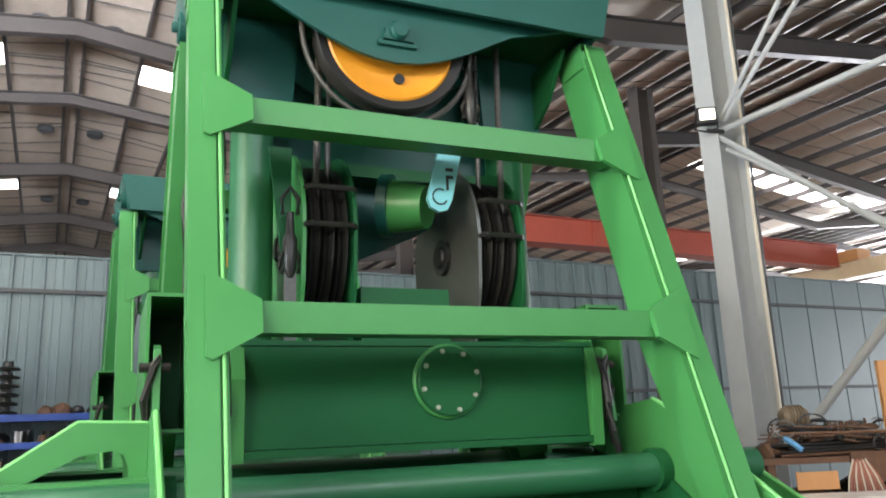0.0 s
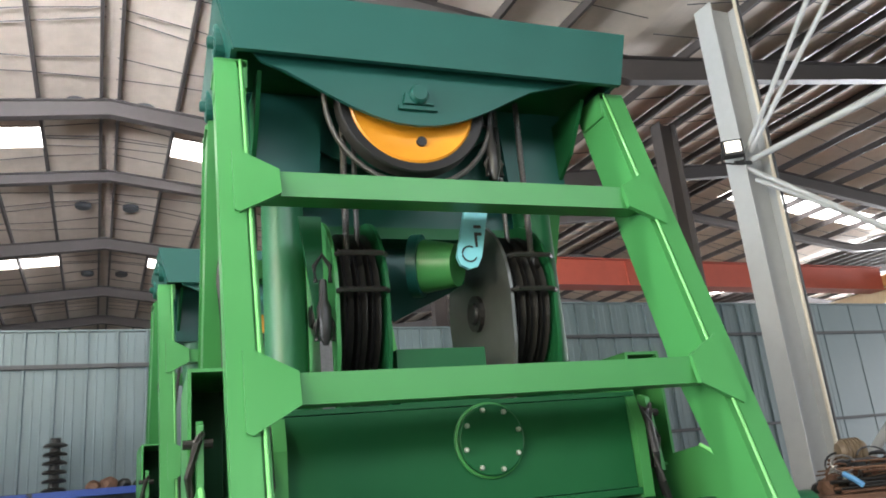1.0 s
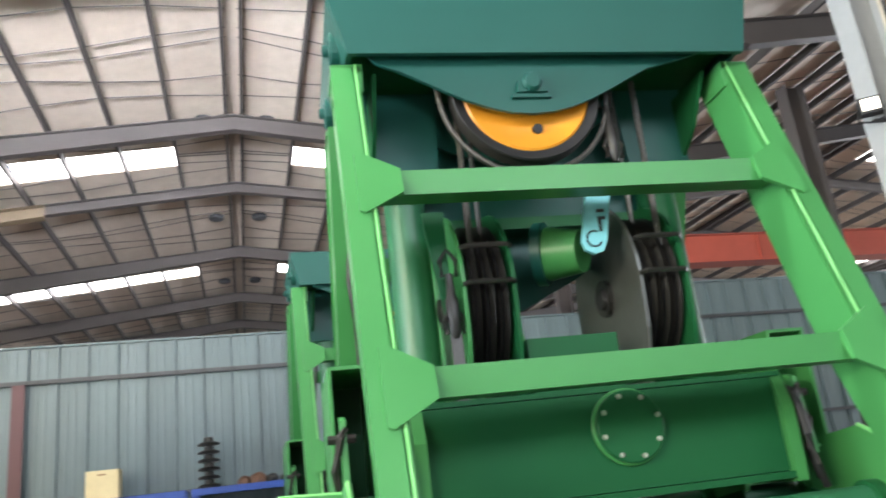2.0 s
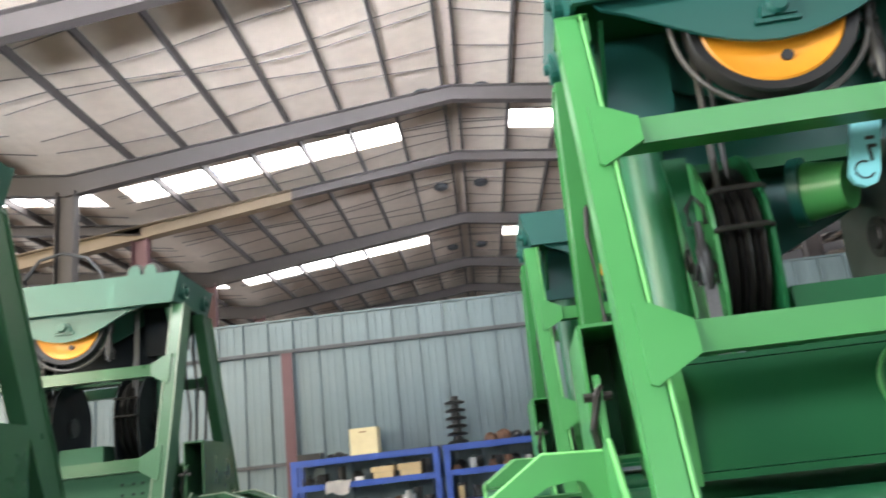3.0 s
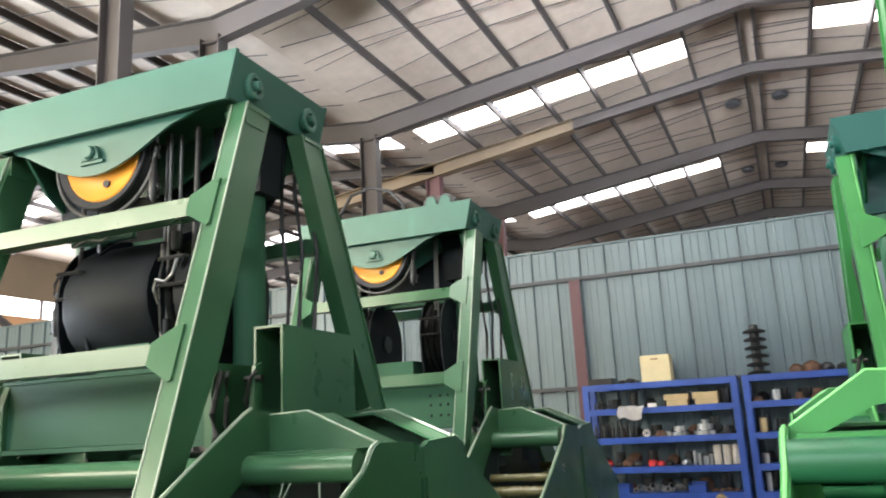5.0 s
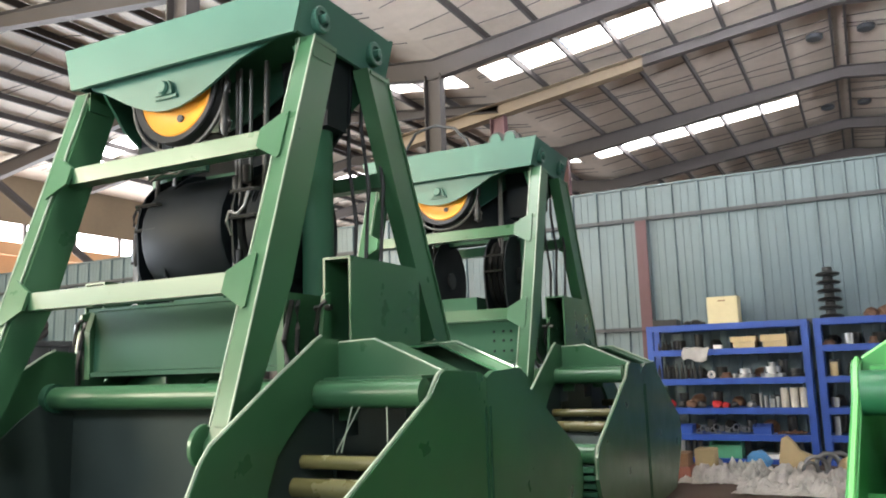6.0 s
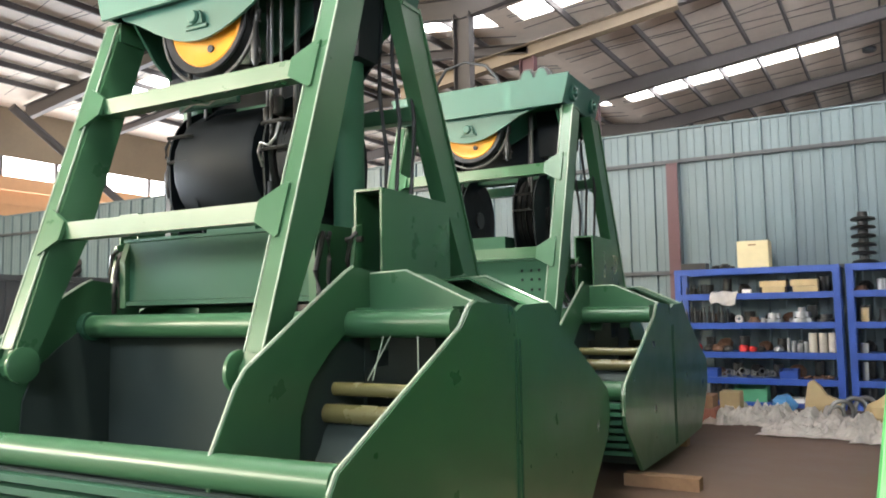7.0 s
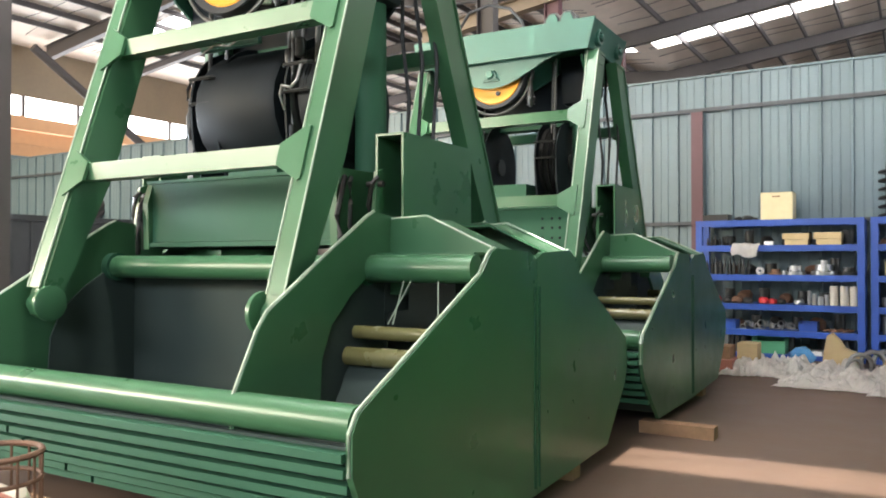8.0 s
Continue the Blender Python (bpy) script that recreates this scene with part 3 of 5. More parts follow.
    # legs, cross bars and gussets
    for s in (-1, 1):
        for is_front in (True, False):
            line = leg_outline(is_front)
            x0, x1 = sorted((s * 0.872, s * 0.985))
            leg = part("leg", prism(line, "x", x0, x1, 0.008), main, g)
            edge = line[:4]
            off = -0.004 if is_front else 0.004
            thick = -0.016 if is_front else 0.016
            strip = [(y + off, z) for y, z in edge] + [(y + off + thick, z) for y, z in reversed(edge)]
            part("flange", prism(strip, "x", x0 - 0.012 if s < 0 else x0 + 0.03, x1 - 0.03 if s < 0 else x1 + 0.012, 0.003), main, leg)
            if is_front:
                # thin pale strips stand in for the highlights on the leg edges
                for xe in ((x0 + 0.016 if s > 0 else x0 - 0.012, x1 + 0.012 if s > 0 else x1 - 0.016) if main != GREEN else (x0 + 0.016 if s > 0 else x1 - 0.016,)):
                    part("edge_glint", hose([(xe, y + 2 * off + thick * 0.8, z) for y, z in edge], 0.006, 6), EDGE if main != GREEN else EDGE_GREEN, leg, "pale strip painting the edge highlight")
            part("top_cap", box(x0 - 0.01, x1 + 0.01, *((-0.40, -0.18) if is_front else (0.22, 0.44)), 3.395, 3.42, 0.004), main, leg)
            py, sgn = (-1.03, -1) if is_front else (1.37, 1)
            part("pin", turned([(0.05, -0.095), (0.06, -0.085), (0.06, 0.085), (0.05, 0.095)], "x", (s * 0.93, py, 1.17), 16), main, leg)
            part("boss", turned([(0.03, -0.03), (0.035, -0.02), (0.092, -0.018), (0.104, -0.010), (0.104, 0.012), (0.092, 0.018)], "x", (s * 0.83, py - 0.03 if is_front else py + 0.03, 1.175), 28), main, leg, smooth=True)
    for is_front in (True, False):
        for z0, z1, yf, yr in ((2.742, 2.844, -0.585, 0.70), (1.918, 2.022, -0.848, 1.10)):
            y0, y1 = (yf, yf + 0.115) if is_front else (yr - 0.1, yr)
            beam = part("cross_bar", box(-0.86, 0.86, y0, y1, z0, z1, 0.01), main, g)
            zc = (z0 + z1) / 2
            for s in (-1, 1):
                outline = [(s * 0.768, zc - 0.056), (s * 0.768, zc + 0.056), (s * 0.925, zc + 0.145), (s * 0.945, zc + 0.135), (s * 0.945, zc - 0.135), (s * 0.925, zc - 0.145)]
                yy = (y0 - 0.030, y0 - 0.004) if is_front else (y1 + 0.004, y1 + 0.030)
                bm = prism(outline, "y", yy[0], yy[1], 0.004)
                slope = 0.32 if is_front else -0.47
                for v in bm.verts:
                    v.co.y += slope * (v.co.z - zc)
                part("gusset", bm, main, beam)
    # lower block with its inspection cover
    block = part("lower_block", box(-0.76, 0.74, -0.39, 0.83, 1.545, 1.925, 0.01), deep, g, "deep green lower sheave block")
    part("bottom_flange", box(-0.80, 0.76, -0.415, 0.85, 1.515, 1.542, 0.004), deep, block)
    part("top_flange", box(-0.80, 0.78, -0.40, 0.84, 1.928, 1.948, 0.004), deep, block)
    for x in (-0.80, 0.745):
        part("end_plate", prism([(-0.42, 1.50), (0.86, 1.50), (0.86, 1.95), (-0.38, 1.95), (-0.43, 1.80)], "x", x, x + 0.05, 0.008), main, block)
    if main == GREEN:
        cover = part("inspection_cover", turned([(0.136, -0.43), (0.142, -0.426), (0.142, -0.392)], "y", (0.07, 0, 1.785), 40), deep, block, "round bolted inspection cover")
        part("cover_ring", turned([(0.147, -0.408), (0.152, -0.404), (0.152, -0.391)], "y", (0.07, 0, 1.785), 40), main, cover)
        for i in range(8):
            a = 2 * math.pi * (i + 0.35) / 8
            part("bolt", turned([(0.008, -0.442), (0.011, -0.438), (0.011, -0.43)], "y", (0.07 + 0.122 * math.cos(a), 0, 1.785 + 0.122 * math.sin(a)), 6), BOLT, cover)
    else:
        for x in (0.42, 0.52, 0.60):
            for z in (1.64, 1.74, 1.83):
                part("bolt", turned([(0.009, -0.402), (0.013, -0.398), (0.013, -0.39)], "y", (x, 0, z), 6), INSIDE, block)
    # lower sheaves between cheek plates
    for xa, xb, tint in ((-0.50, -0.28, main), (0.30, 0.52, PLATE)):
        pack = part("sheave_pack", turned([(0.09, xa - 0.03), (0.09, xb + 0.03)], "x", (0, 0.10, 2.42), 16), GREASE, g, "greased rope sheaves between cheek plates")
        for k in range(3):
            x = xa + 0.05 + 0.06 * k
            part("sheave", turned([(0.36, -0.022), (0.385, -0.02), (0.35, 0.0), (0.385, 0.02), (0.36, 0.022)], "x", (x, 0.10, 2.42), 32), GREASE, pack, smooth=True)
        for x in (xa, xb):
            cheek = [(0.10 + 0.40 * math.cos(radians(a)), 2.44 + 0.42 * math.sin(radians(a))) for a in range(0, 181, 12)] + [(-0.28, 2.2), (-0.20, 1.95), (0.40, 1.95), (0.48, 2.2)]
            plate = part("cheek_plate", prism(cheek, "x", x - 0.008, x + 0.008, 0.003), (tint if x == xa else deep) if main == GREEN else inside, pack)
        part("hub_cap", turned([(0.05, -0.03), (0.06, -0.01), (0.06, 0.01)], "x", (xa - 0.015, 0.10, 2.42), 18), BLACK, pack)
        for dz in (0.0, 0.16):
            part("guard_bar", hose([(xa + 0.0, -0.30, 2.44 + dz), (xa + 0.02, -0.325, 2.44 + dz), (xb - 0.02, -0.325, 2.44 + dz), (xb, -0.30, 2.44 + dz)], 0.012, 6), GREASE, pack)
    # ropes
    for x, y, z0, z1, r in ((-0.43, -0.20, 2.55, 3.44, 0.013), (0.47, -0.20, 2.55, 3.44, 0.013), (-0.36, -0.12, 2.6, 3.44, 0.012), (0.40, -0.1, 2.6, 3.44, 0.012),
                            (-0.30, 0.3, 2.3, 3.44, 0.012), (0.33, 0.32, 2.3, 3.44, 0.012)):
        part("wire_rope", twisted((x, y, z0), (x + 0.02, y, z1), r + 0.003) if y < -0.15 else bar((x, y, z0), (x + 0.02, y, z1), r, 8), ROPE, g, "greased steel wire rope", smooth=True)
    for s in (-1, 1):
        for x, y, z0 in ((0.83, 0.38, 2.2), (0.90, 0.45, 2.2), (0.78, 0.30, 1.95)):
            part("hose", hose([(s * x, y, z0), (s * (x + 0.02), y + 0.02, z0 + 0.5), (s * (x - 0.02), y, z0 + 0.9), (s * x, y - 0.02, 3.5)], 0.015, 6), BLACK, g, "black hanging hydraulic hose", smooth=True)
        part("hose", hose([(s * 0.80, -0.36, 1.90), (s * 0.825, -0.42, 1.80), (s * 0.815, -0.45, 1.68), (s * 0.83, -0.44, 1.56), (s * 0.88, -0.40, 1.47)], 0.017, 8), BLACK, g, "black bent hydraulic hose", smooth=True)
        part("hose", hose([(s * 0.80, -0.30, 1.90), (s * 0.85, -0.38, 1.86), (s * 0.87, -0.40, 1.74), (s * 0.85, -0.38, 1.62), (s * 0.90, -0.34, 1.50)], 0.014, 8), BLACK, g, "black bent hydraulic hose", smooth=True)
    # rope sockets and turnbuckles
    for x, y, z in ((0.27, -0.33, 3.10), (-0.55, -0.25, 2.36)):
        sock = part("rope_socket", turned([(0.012, -0.14), (0.028, -0.10), (0.032, 0.02), (0.02, 0.05), (0.016, 0.14)], "z", (x, y, z), 12), GREASE, g, "wire rope end socket", smooth=True)
        part("shackle", hose([(x - 0.035, y, z - 0.12), (x - 0.04, y, z - 0.06), (x - 0.02, y, z - 0.02), (x + 0.02, y, z - 0.02), (x + 0.04, y, z - 0.06), (x + 0.035, y, z - 0.12)], 0.012, 6), GREASE, sock)
        part("link", hose([(x - 0.03, y, z + 0.13), (x - 0.035, y, z + 0.2), (x, y, z + 0.25), (x + 0.035, y, z + 0.2), (x + 0.03, y, z + 0.13)], 0.011, 6), GREASE, sock)
    part("flat_strap", box(-0.575, -0.525, -0.255, -0.245, 1.95, 2.24, 0.002), ROPE, g)
    # drum, light blue name tag and tool box between the sheaves
    if main == GREEN:
        part("drum", bar((-0.01, -0.04, 2.625), (0.11, -0.15, 2.60), 0.128, 24, 0.10), main, g, smooth=True)
        part("drum_flange", bar((-0.06, -0.005, 2.635), (-0.02, -0.03, 2.63), 0.15, 28), inside, g, smooth=True)
        tag = [(0.058, 2.60), (0.072, 2.562), (0.112, 2.542), (0.155, 2.555), (0.178, 2.60), (0.230, 2.82), (0.118, 2.83)]
        plate = part("name_tag", prism(tag, "y", -0.285, -0.262, 0.004), TAG, g, "light blue painted lever plate with dark marks")
        part("mark", hose(arc((0.118, -0.289, 2.612), 0.036, 60, 330, 10), 0.004, 5), BLACK, plate)
        for z in (2.70, 2.735):
            part("mark", box(0.150, 0.185, -0.291, -0.286, z, z + 0.014, 0), BLACK, plate)
        part("mark", box(0.150, 0.161, -0.291, -0.286, 2.645, 2.70, 0), BLACK, plate)
    part("valve_box", box(-0.24, 0.17, -0.22, 0.05, 1.95, 2.20, 0.008), deep, g)
    if main == GREEN:
        part("side_wedge", prism([(-0.635, 2.80), (-0.535, 2.80), (-0.540, 2.12), (-0.552, 2.12)], "y", -0.205, -0.190, 0.002), deep, g)
        part("spreader", prism([(-0.62, 2.80), (0.62, 2.80), (0.50, 2.74), (0.20, 2.56), (-0.10, 2.42), (-0.42, 2.74)], "y", 0.235, 0.255, 0.003), inside, g)
    part("spreader_bar", box(-0.64, 0.66, 0.08, 0.235, 2.80, 2.858, 0.006), deep, g)
    # open box arms of the lower block
    for s in (-1, 1):
        x0, x1 = sorted((s * 0.90, s * 1.09))
        armo = part("box_arm", box_tube(x0, x1, -0.20, 0.62, 1.62, 2.154, 0.014), main, g, "open-ended rectangular box arm")
        part("bulkhead", box(x0 + 0.015, x1 - 0.015, 0.40, 0.41, 1.635, 2.139, 0), deep, armo)
        part("bracket", prism([(-0.30, 1.60), (-0.26, 1.93), (-0.20, 1.95), (-0.20, 1.60)], "x", x0 + 0.03, x0 + 0.055, 0.003), main, armo)
        part("bracket_bolt", bar((x0 - 0.02, -0.25, 1.86), (x0 + 0.09, -0.25, 1.86), 0.018, 8), GREASE, armo)
        part("latch", hose([(x0 + 0.02, -0.23, 1.62), (x0 + 0.0, -0.27, 1.74), (x0 + 0.03, -0.28, 1.86), (x0 + 0.05, -0.25, 1.9)], 0.016, 6), GREASE, armo)

    # bucket: two shells that meet in the middle
    def fold(points, is_front):
        return points if is_front else [(2 * YC - y, z) for y, z in points]

    for is_front in (True, False):
        back_line = [(-1.50, 0.72), (-1.46, 0.55), (-1.30, 0.36), (-1.02, 0.16), (YC - 0.004, 0.13)]
        inner_line = [(YC - 0.004, 0.155), (-1.0, 0.185), (-1.27, 0.38), (-1.43, 0.56), (-1.47, 0.72)]
        shell = part("bucket_shell", prism(fold(back_line + inner_line, is_front), "x", -half + 0.021, (half - 0.021), 0), deep if main == GREEN else BASIN, g, "deep green curved bucket shell" if main == GREEN else "curved bucket shell, grey-green darkened by interior shade")
        side = [(YC - 0.003, 1.44), (0.12, 1.475), (-0.30, 1.49), (-0.36, 1.47), (-0.47, 1.36), (-1.49, 0.85), (-1.535, 0.78), (-1.535, 0.62), (-1.48, 0.50), (-1.05, 0.12), (YC - 0.003, 0.10)]
        for s in (-1, 1):
            x0, x1 = sorted((s * (half - 0.020), s * (half + 0.011)))
            plate = part("side_plate", prism(fold(side, is_front), "x", x0, x1, 0.004), main, shell)
            x0, x1 = sorted((s * (half + 0.012), s * (half + 0.017)))
            part("seam_strip", prism(fold([(YC - 0.02, 1.28), (YC - 0.042, 1.28), (YC - 0.042, 0.14), (YC - 0.02, 0.14)], is_front), "x", x0, x1, 0.002), deep, plate)
            # pale strips along the plate edges paint their highlights
            rim = EDGE if main != GREEN else EDGE_GREEN
            part("edge_glint", hose([(s * (half - 0.005), y, z) for y, z in fold([(-0.30, 1.493), (-0.362, 1.474), (-0.474, 1.363), (-0.98, 1.110), (-1.49, 0.855), (-1.538, 0.782), (-1.538, 0.62)], is_front)], 0.009, 6), rim, plate, "pale strip painting the plate edge highlight")
            # inner plate
            inner = [(-0.06, 1.65), (-0.44, 1.69), (-0.507, 1.66), (-0.93, 1.41), (-1.27, 1.20), (-1.33, 1.125), (-1.50, 0.81), (-1.455, 0.60), (-1.27, 0.40), (-1.0, 0.20),
                     (-0.92, 0.20), (-0.908, 0.74), (-0.895, 0.95), (-0.821, 1.108), (-0.659, 1.252), (-0.458, 1.38), (-0.06, 1.44)]
            x0, x1 = sorted((s * 1.042, s * 1.068))
            ip = part("inner_plate", prism(fold(inner, is_front), "x", x0, x1, 0.004), main, shell)
            part("edge_glint", hose([(s * 1.055, y, z) for y, z in fold([(-0.44, 1.693), (-0.507, 1.663), (-0.93, 1.413), (-1.27, 1.203), (-1.333, 1.127), (-1.503, 0.813), (-1.458, 0.61)], is_front)], 0.009, 6), rim, ip, "pale strip painting the plate edge highlight")
            # panel added behind the cut-away, its dark colour standing for the shaded depth
            recess = [(-0.06, 1.43), (-0.458, 1.37), (-0.659, 1.24), (-0.821, 1.10), (-0.895, 0.95), (-0.908, 0.74), (-0.90, 0.20), (-0.315, 0.20), (-0.315, 1.12), (-0.06, 1.12)]
            part("shade_panel", prism(fold([(y - 0.03 if y < -0.4 else y, z + 0.02 if z > 1.0 else z) for y, z in recess], is_front), "x", *sorted((s * 1.022, s * 1.036)), 0), deep if main == GREEN else BASIN, shell)
            # sloping web from the inner plate to the side plate
            web_line = [(s * 1.069, 1.655), (s * 1.30, 1.665), (s * (half - 0.021), 1.49), (s * (half - 0.021), 1.40), (s * 1.46, 1.465), (s * 1.29, 1.55), (s * 1.19, 1.565), (s * 1.15, 1.55), (s * 1.13, 1.50), (s * 1.13, 1.24), (s * 1.069, 1.24)]
            if main != GREEN:
                web_line[4:] = [(s * 1.36, 1.43), (s * 1.33, 1.37), (s * 1.20, 1.37), (s * 1.17, 1.24), (s * 1.069, 1.24)]
            y0, y1 = (-0.30, -0.275) if is_front else (2 * YC + 0.275, 2 * YC + 0.30)
            ww = part("wing_web", prism(web_line, "y", y0, y1, 0.003), main, shell)
            part("edge_glint", hose([(s * 1.07, (y0 + y1) / 2, 1.658), (s * 1.30, (y0 + y1) / 2, 1.668), (s * (half - 0.022), (y0 + y1) / 2, 1.493)], 0.008, 6), rim, ww, "pale strip painting the plate edge highlight")
            y0, y1 = (-0.275, -0.02) if is_front else (2 * YC + 0.02, 2 * YC + 0.275)
            part("wing_plate", prism([(s * 1.069, 1.645), (s * 1.30, 1.655), (s * (half - 0.021), 1.48), (s * (half - 0.021), 1.465), (s * 1.30, 1.64), (s * 1.069, 1.63)], "y", y0, y1, 0.002), main, shell)
            part("wing_shelf", prism([(s * 1.069, 1.47), (s * (half - 0.051), 1.47), (s * (half - 0.051), 1.455), (s * 1.069, 1.455)], "y", *sorted((-0.44, -0.31) if is_front else (2 * YC + 0.31, 2 * YC + 0.44)), 0.002), main, shell)

        def run(name, y, z, r, x0=-half + 0.021, x1=(half - 0.021), mat=main):
            yy = y if is_front else 2 * YC - y
            part(name, bar((x0, yy, z), (x1, yy, z), r, 24), mat, shell, smooth=True)

        run("lip_tube", -1.45, 0.80, 0.075)
        for s in (-1, 1):
            a, b = sorted((s * 0.985, s * 1.041))
            run("hinge_collar", -0.47, 1.385, 0.092, a, b, deep)
        run("hinge_tube", -0.47, 1.385, 0.072, mat=TUBE if main == GREEN else main)
        for s in (-1, 1):
            a, b = sorted((s * 1.069, s * (half - 0.021)))
            run("stay_tube", -0.62, 1.06, 0.035, a, b, main if main == GREEN else OLIVE)
            # rolled bars with a hollow cover sheet between the two plates
            run("cover_bar", -0.69, 0.945, 0.048, a, b, deep if main == GREEN else OLIVE)
            run("cover_bar", -0.94, 0.715, 0.045, a, b, deep if main == GREEN else OLIVE)
            line = [(-0.55, 0.90), (-0.68, 0.89), (-0.72, 0.85), (-0.745, 0.79), (-0.79, 0.73), (-0.86, 0.69), (-0.93, 0.665), (-1.02, 0.62), (-1.15, 0.56), (-1.37, 0.52)]
            back_side = [(y + 0.012, z - 0.014) for y, z in reversed(line)]
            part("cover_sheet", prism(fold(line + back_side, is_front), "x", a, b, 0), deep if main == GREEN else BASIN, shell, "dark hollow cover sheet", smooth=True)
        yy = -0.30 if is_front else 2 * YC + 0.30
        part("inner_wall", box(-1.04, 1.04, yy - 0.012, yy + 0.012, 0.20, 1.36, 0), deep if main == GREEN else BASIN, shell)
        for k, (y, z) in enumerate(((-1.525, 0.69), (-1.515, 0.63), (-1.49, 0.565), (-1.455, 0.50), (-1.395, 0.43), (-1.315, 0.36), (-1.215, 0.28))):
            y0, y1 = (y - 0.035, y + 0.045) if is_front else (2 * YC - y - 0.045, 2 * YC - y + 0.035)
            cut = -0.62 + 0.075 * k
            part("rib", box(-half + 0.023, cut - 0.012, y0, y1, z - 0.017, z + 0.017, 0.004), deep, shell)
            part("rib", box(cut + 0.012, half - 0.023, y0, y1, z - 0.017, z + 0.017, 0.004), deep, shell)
    # small blocks and hose on the head
    top = part("top_sheave_block", box(0.30, 0.66, -0.09, 0.09, 3.709, 3.76, 0.006), head_mat, g, "small sheave block on the head")
    for x in (0.40, 0.56):
        part("top_sheave", turned([(0.03, -0.06), (0.10, -0.05), (0.09, 0.0), (0.10, 0.05), (0.03, 0.06)], "y", (x, 0, 3.86), 24), GREASE, top, smooth=True)
        for y in (-0.085, 0.07):
            part("top_lug", prism([(x - 0.07, 3.76), (x + 0.07, 3.76), (x + 0.06, 3.88), (x + 0.03, 3.93), (x - 0.03, 3.93), (x - 0.06, 3.88)], "y", y, y + 0.015, 0.003), head_mat, top)
    return g


SINK = 0.0
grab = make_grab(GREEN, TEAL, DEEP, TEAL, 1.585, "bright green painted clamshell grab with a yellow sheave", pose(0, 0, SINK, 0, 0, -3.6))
copy_thing(grab, pose(0.0, 3.72, SINK, 0, 0, 0))
grab_dull = make_grab(DULL, DULL_TEAL, DULL_DEEP, INSIDE, 1.711, "dusty green clamshell grab with closed bucket, haze and dimness in its colour", pose(-5.19, 0.53, SINK, 0, 0, 1.8))
copy_thing(grab_dull, pose(-5.21, 4.15, SINK, 0, 0, 1.7))
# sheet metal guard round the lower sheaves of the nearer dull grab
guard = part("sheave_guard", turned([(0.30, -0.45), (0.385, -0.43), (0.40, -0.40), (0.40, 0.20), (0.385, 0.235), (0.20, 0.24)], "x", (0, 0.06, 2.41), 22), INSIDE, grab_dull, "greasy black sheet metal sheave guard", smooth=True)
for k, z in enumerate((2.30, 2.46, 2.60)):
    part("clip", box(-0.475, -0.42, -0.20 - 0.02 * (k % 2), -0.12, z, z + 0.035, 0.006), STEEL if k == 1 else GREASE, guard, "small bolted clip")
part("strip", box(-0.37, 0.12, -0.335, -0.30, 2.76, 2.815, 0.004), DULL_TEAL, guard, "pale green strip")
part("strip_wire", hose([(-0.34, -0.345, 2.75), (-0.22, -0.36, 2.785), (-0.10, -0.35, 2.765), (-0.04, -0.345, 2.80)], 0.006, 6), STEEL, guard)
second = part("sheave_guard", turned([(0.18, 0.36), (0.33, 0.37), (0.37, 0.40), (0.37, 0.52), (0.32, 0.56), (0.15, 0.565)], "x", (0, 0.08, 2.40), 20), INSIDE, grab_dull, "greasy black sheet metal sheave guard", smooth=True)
part("handle", hose([(0.30, -0.30, 2.34), (0.31, -0.35, 2.42), (0.335, -0.36, 2.47), (0.40, -0.36, 2.45), (0.44, -0.35, 2.49), (0.45, -0.32, 2.60)], 0.010, 6), STEEL, second, "bent steel handle")
for x, y in ((0.27, -0.22), (0.315, -0.24), (0.36, -0.20)):
    part("wire_rope", bar((x, y, 2.05), (x + 0.02, y - 0.02, 3.40), 0.012, 8), ROPE, grab_dull, "greased steel wire rope", smooth=True)
for x, z in ((0.29, 2.66), (0.37, 2.72), (0.30, 2.20)):
    part("rope_clamp", turned([(0.024, -0.06), (0.034, -0.05), (0.034, 0.05), (0.024, 0.06)], "z", (x, -0.235, z), 12), GREASE, grab_dull, "dark rope clamp", smooth=True)
# thin welding rods left between the plates of the bucket
for x, y, z, dx in ((1.22, -0.55, 1.10, 0.12), (1.25, -0.55, 1.10, 0.04), (1.52, -0.55, 1.10, -0.03)):
    part("welding_rod", bar((x, y, z), (x + dx, y + 0.05, z + 0.24), 0.004, 6), EDGE, grab_dull, "pale thin welding rod")
# timbers under the buckets
for gx, gy, reach in ((0, 0, 0.5), (0, 3.72, 0.5), (-5.19, 0.53, 0.5), (-5.21, 4.15, 0.68)):
    for y in (-0.66, 0.95):
        if reach > 0.6 and y < 0:
            y = -1.05
        for x0, w in ((-1.5, 0.5), (1.05 if reach < 0.6 or y > 0 else 1.60, reach - 0.18 if y < 0 else 0.5)):
            tagged(part("timber", box(gx + x0, gx + x0 + w + 0.1, gy + y, gy + y + 0.14, 0, 0.098, 0.008), WOOD), "rough brown squared timber under a grab bucket", "timber", "timbers under the grabs")
# black hose looped over the far dull grab
tagged(part("hose", hose([(-5.95, 4.2, 3.72), (-6.0, 4.2, 3.95), (-5.85, 4.2, 4.15), (-5.6, 4.2, 4.2), (-5.35, 4.2, 4.12), (-5.2, 4.2, 3.95), (-5.15, 4.2, 3.72)], 0.018, 8), BLACK, smooth=True), "black hydraulic hose looped on a grab head", "hose")

# ---------------------------------------------------------------- shelves at the back wall
LEVELS = (2.0, 1.63, 1.2, 0.775, 0.40, 0.06)


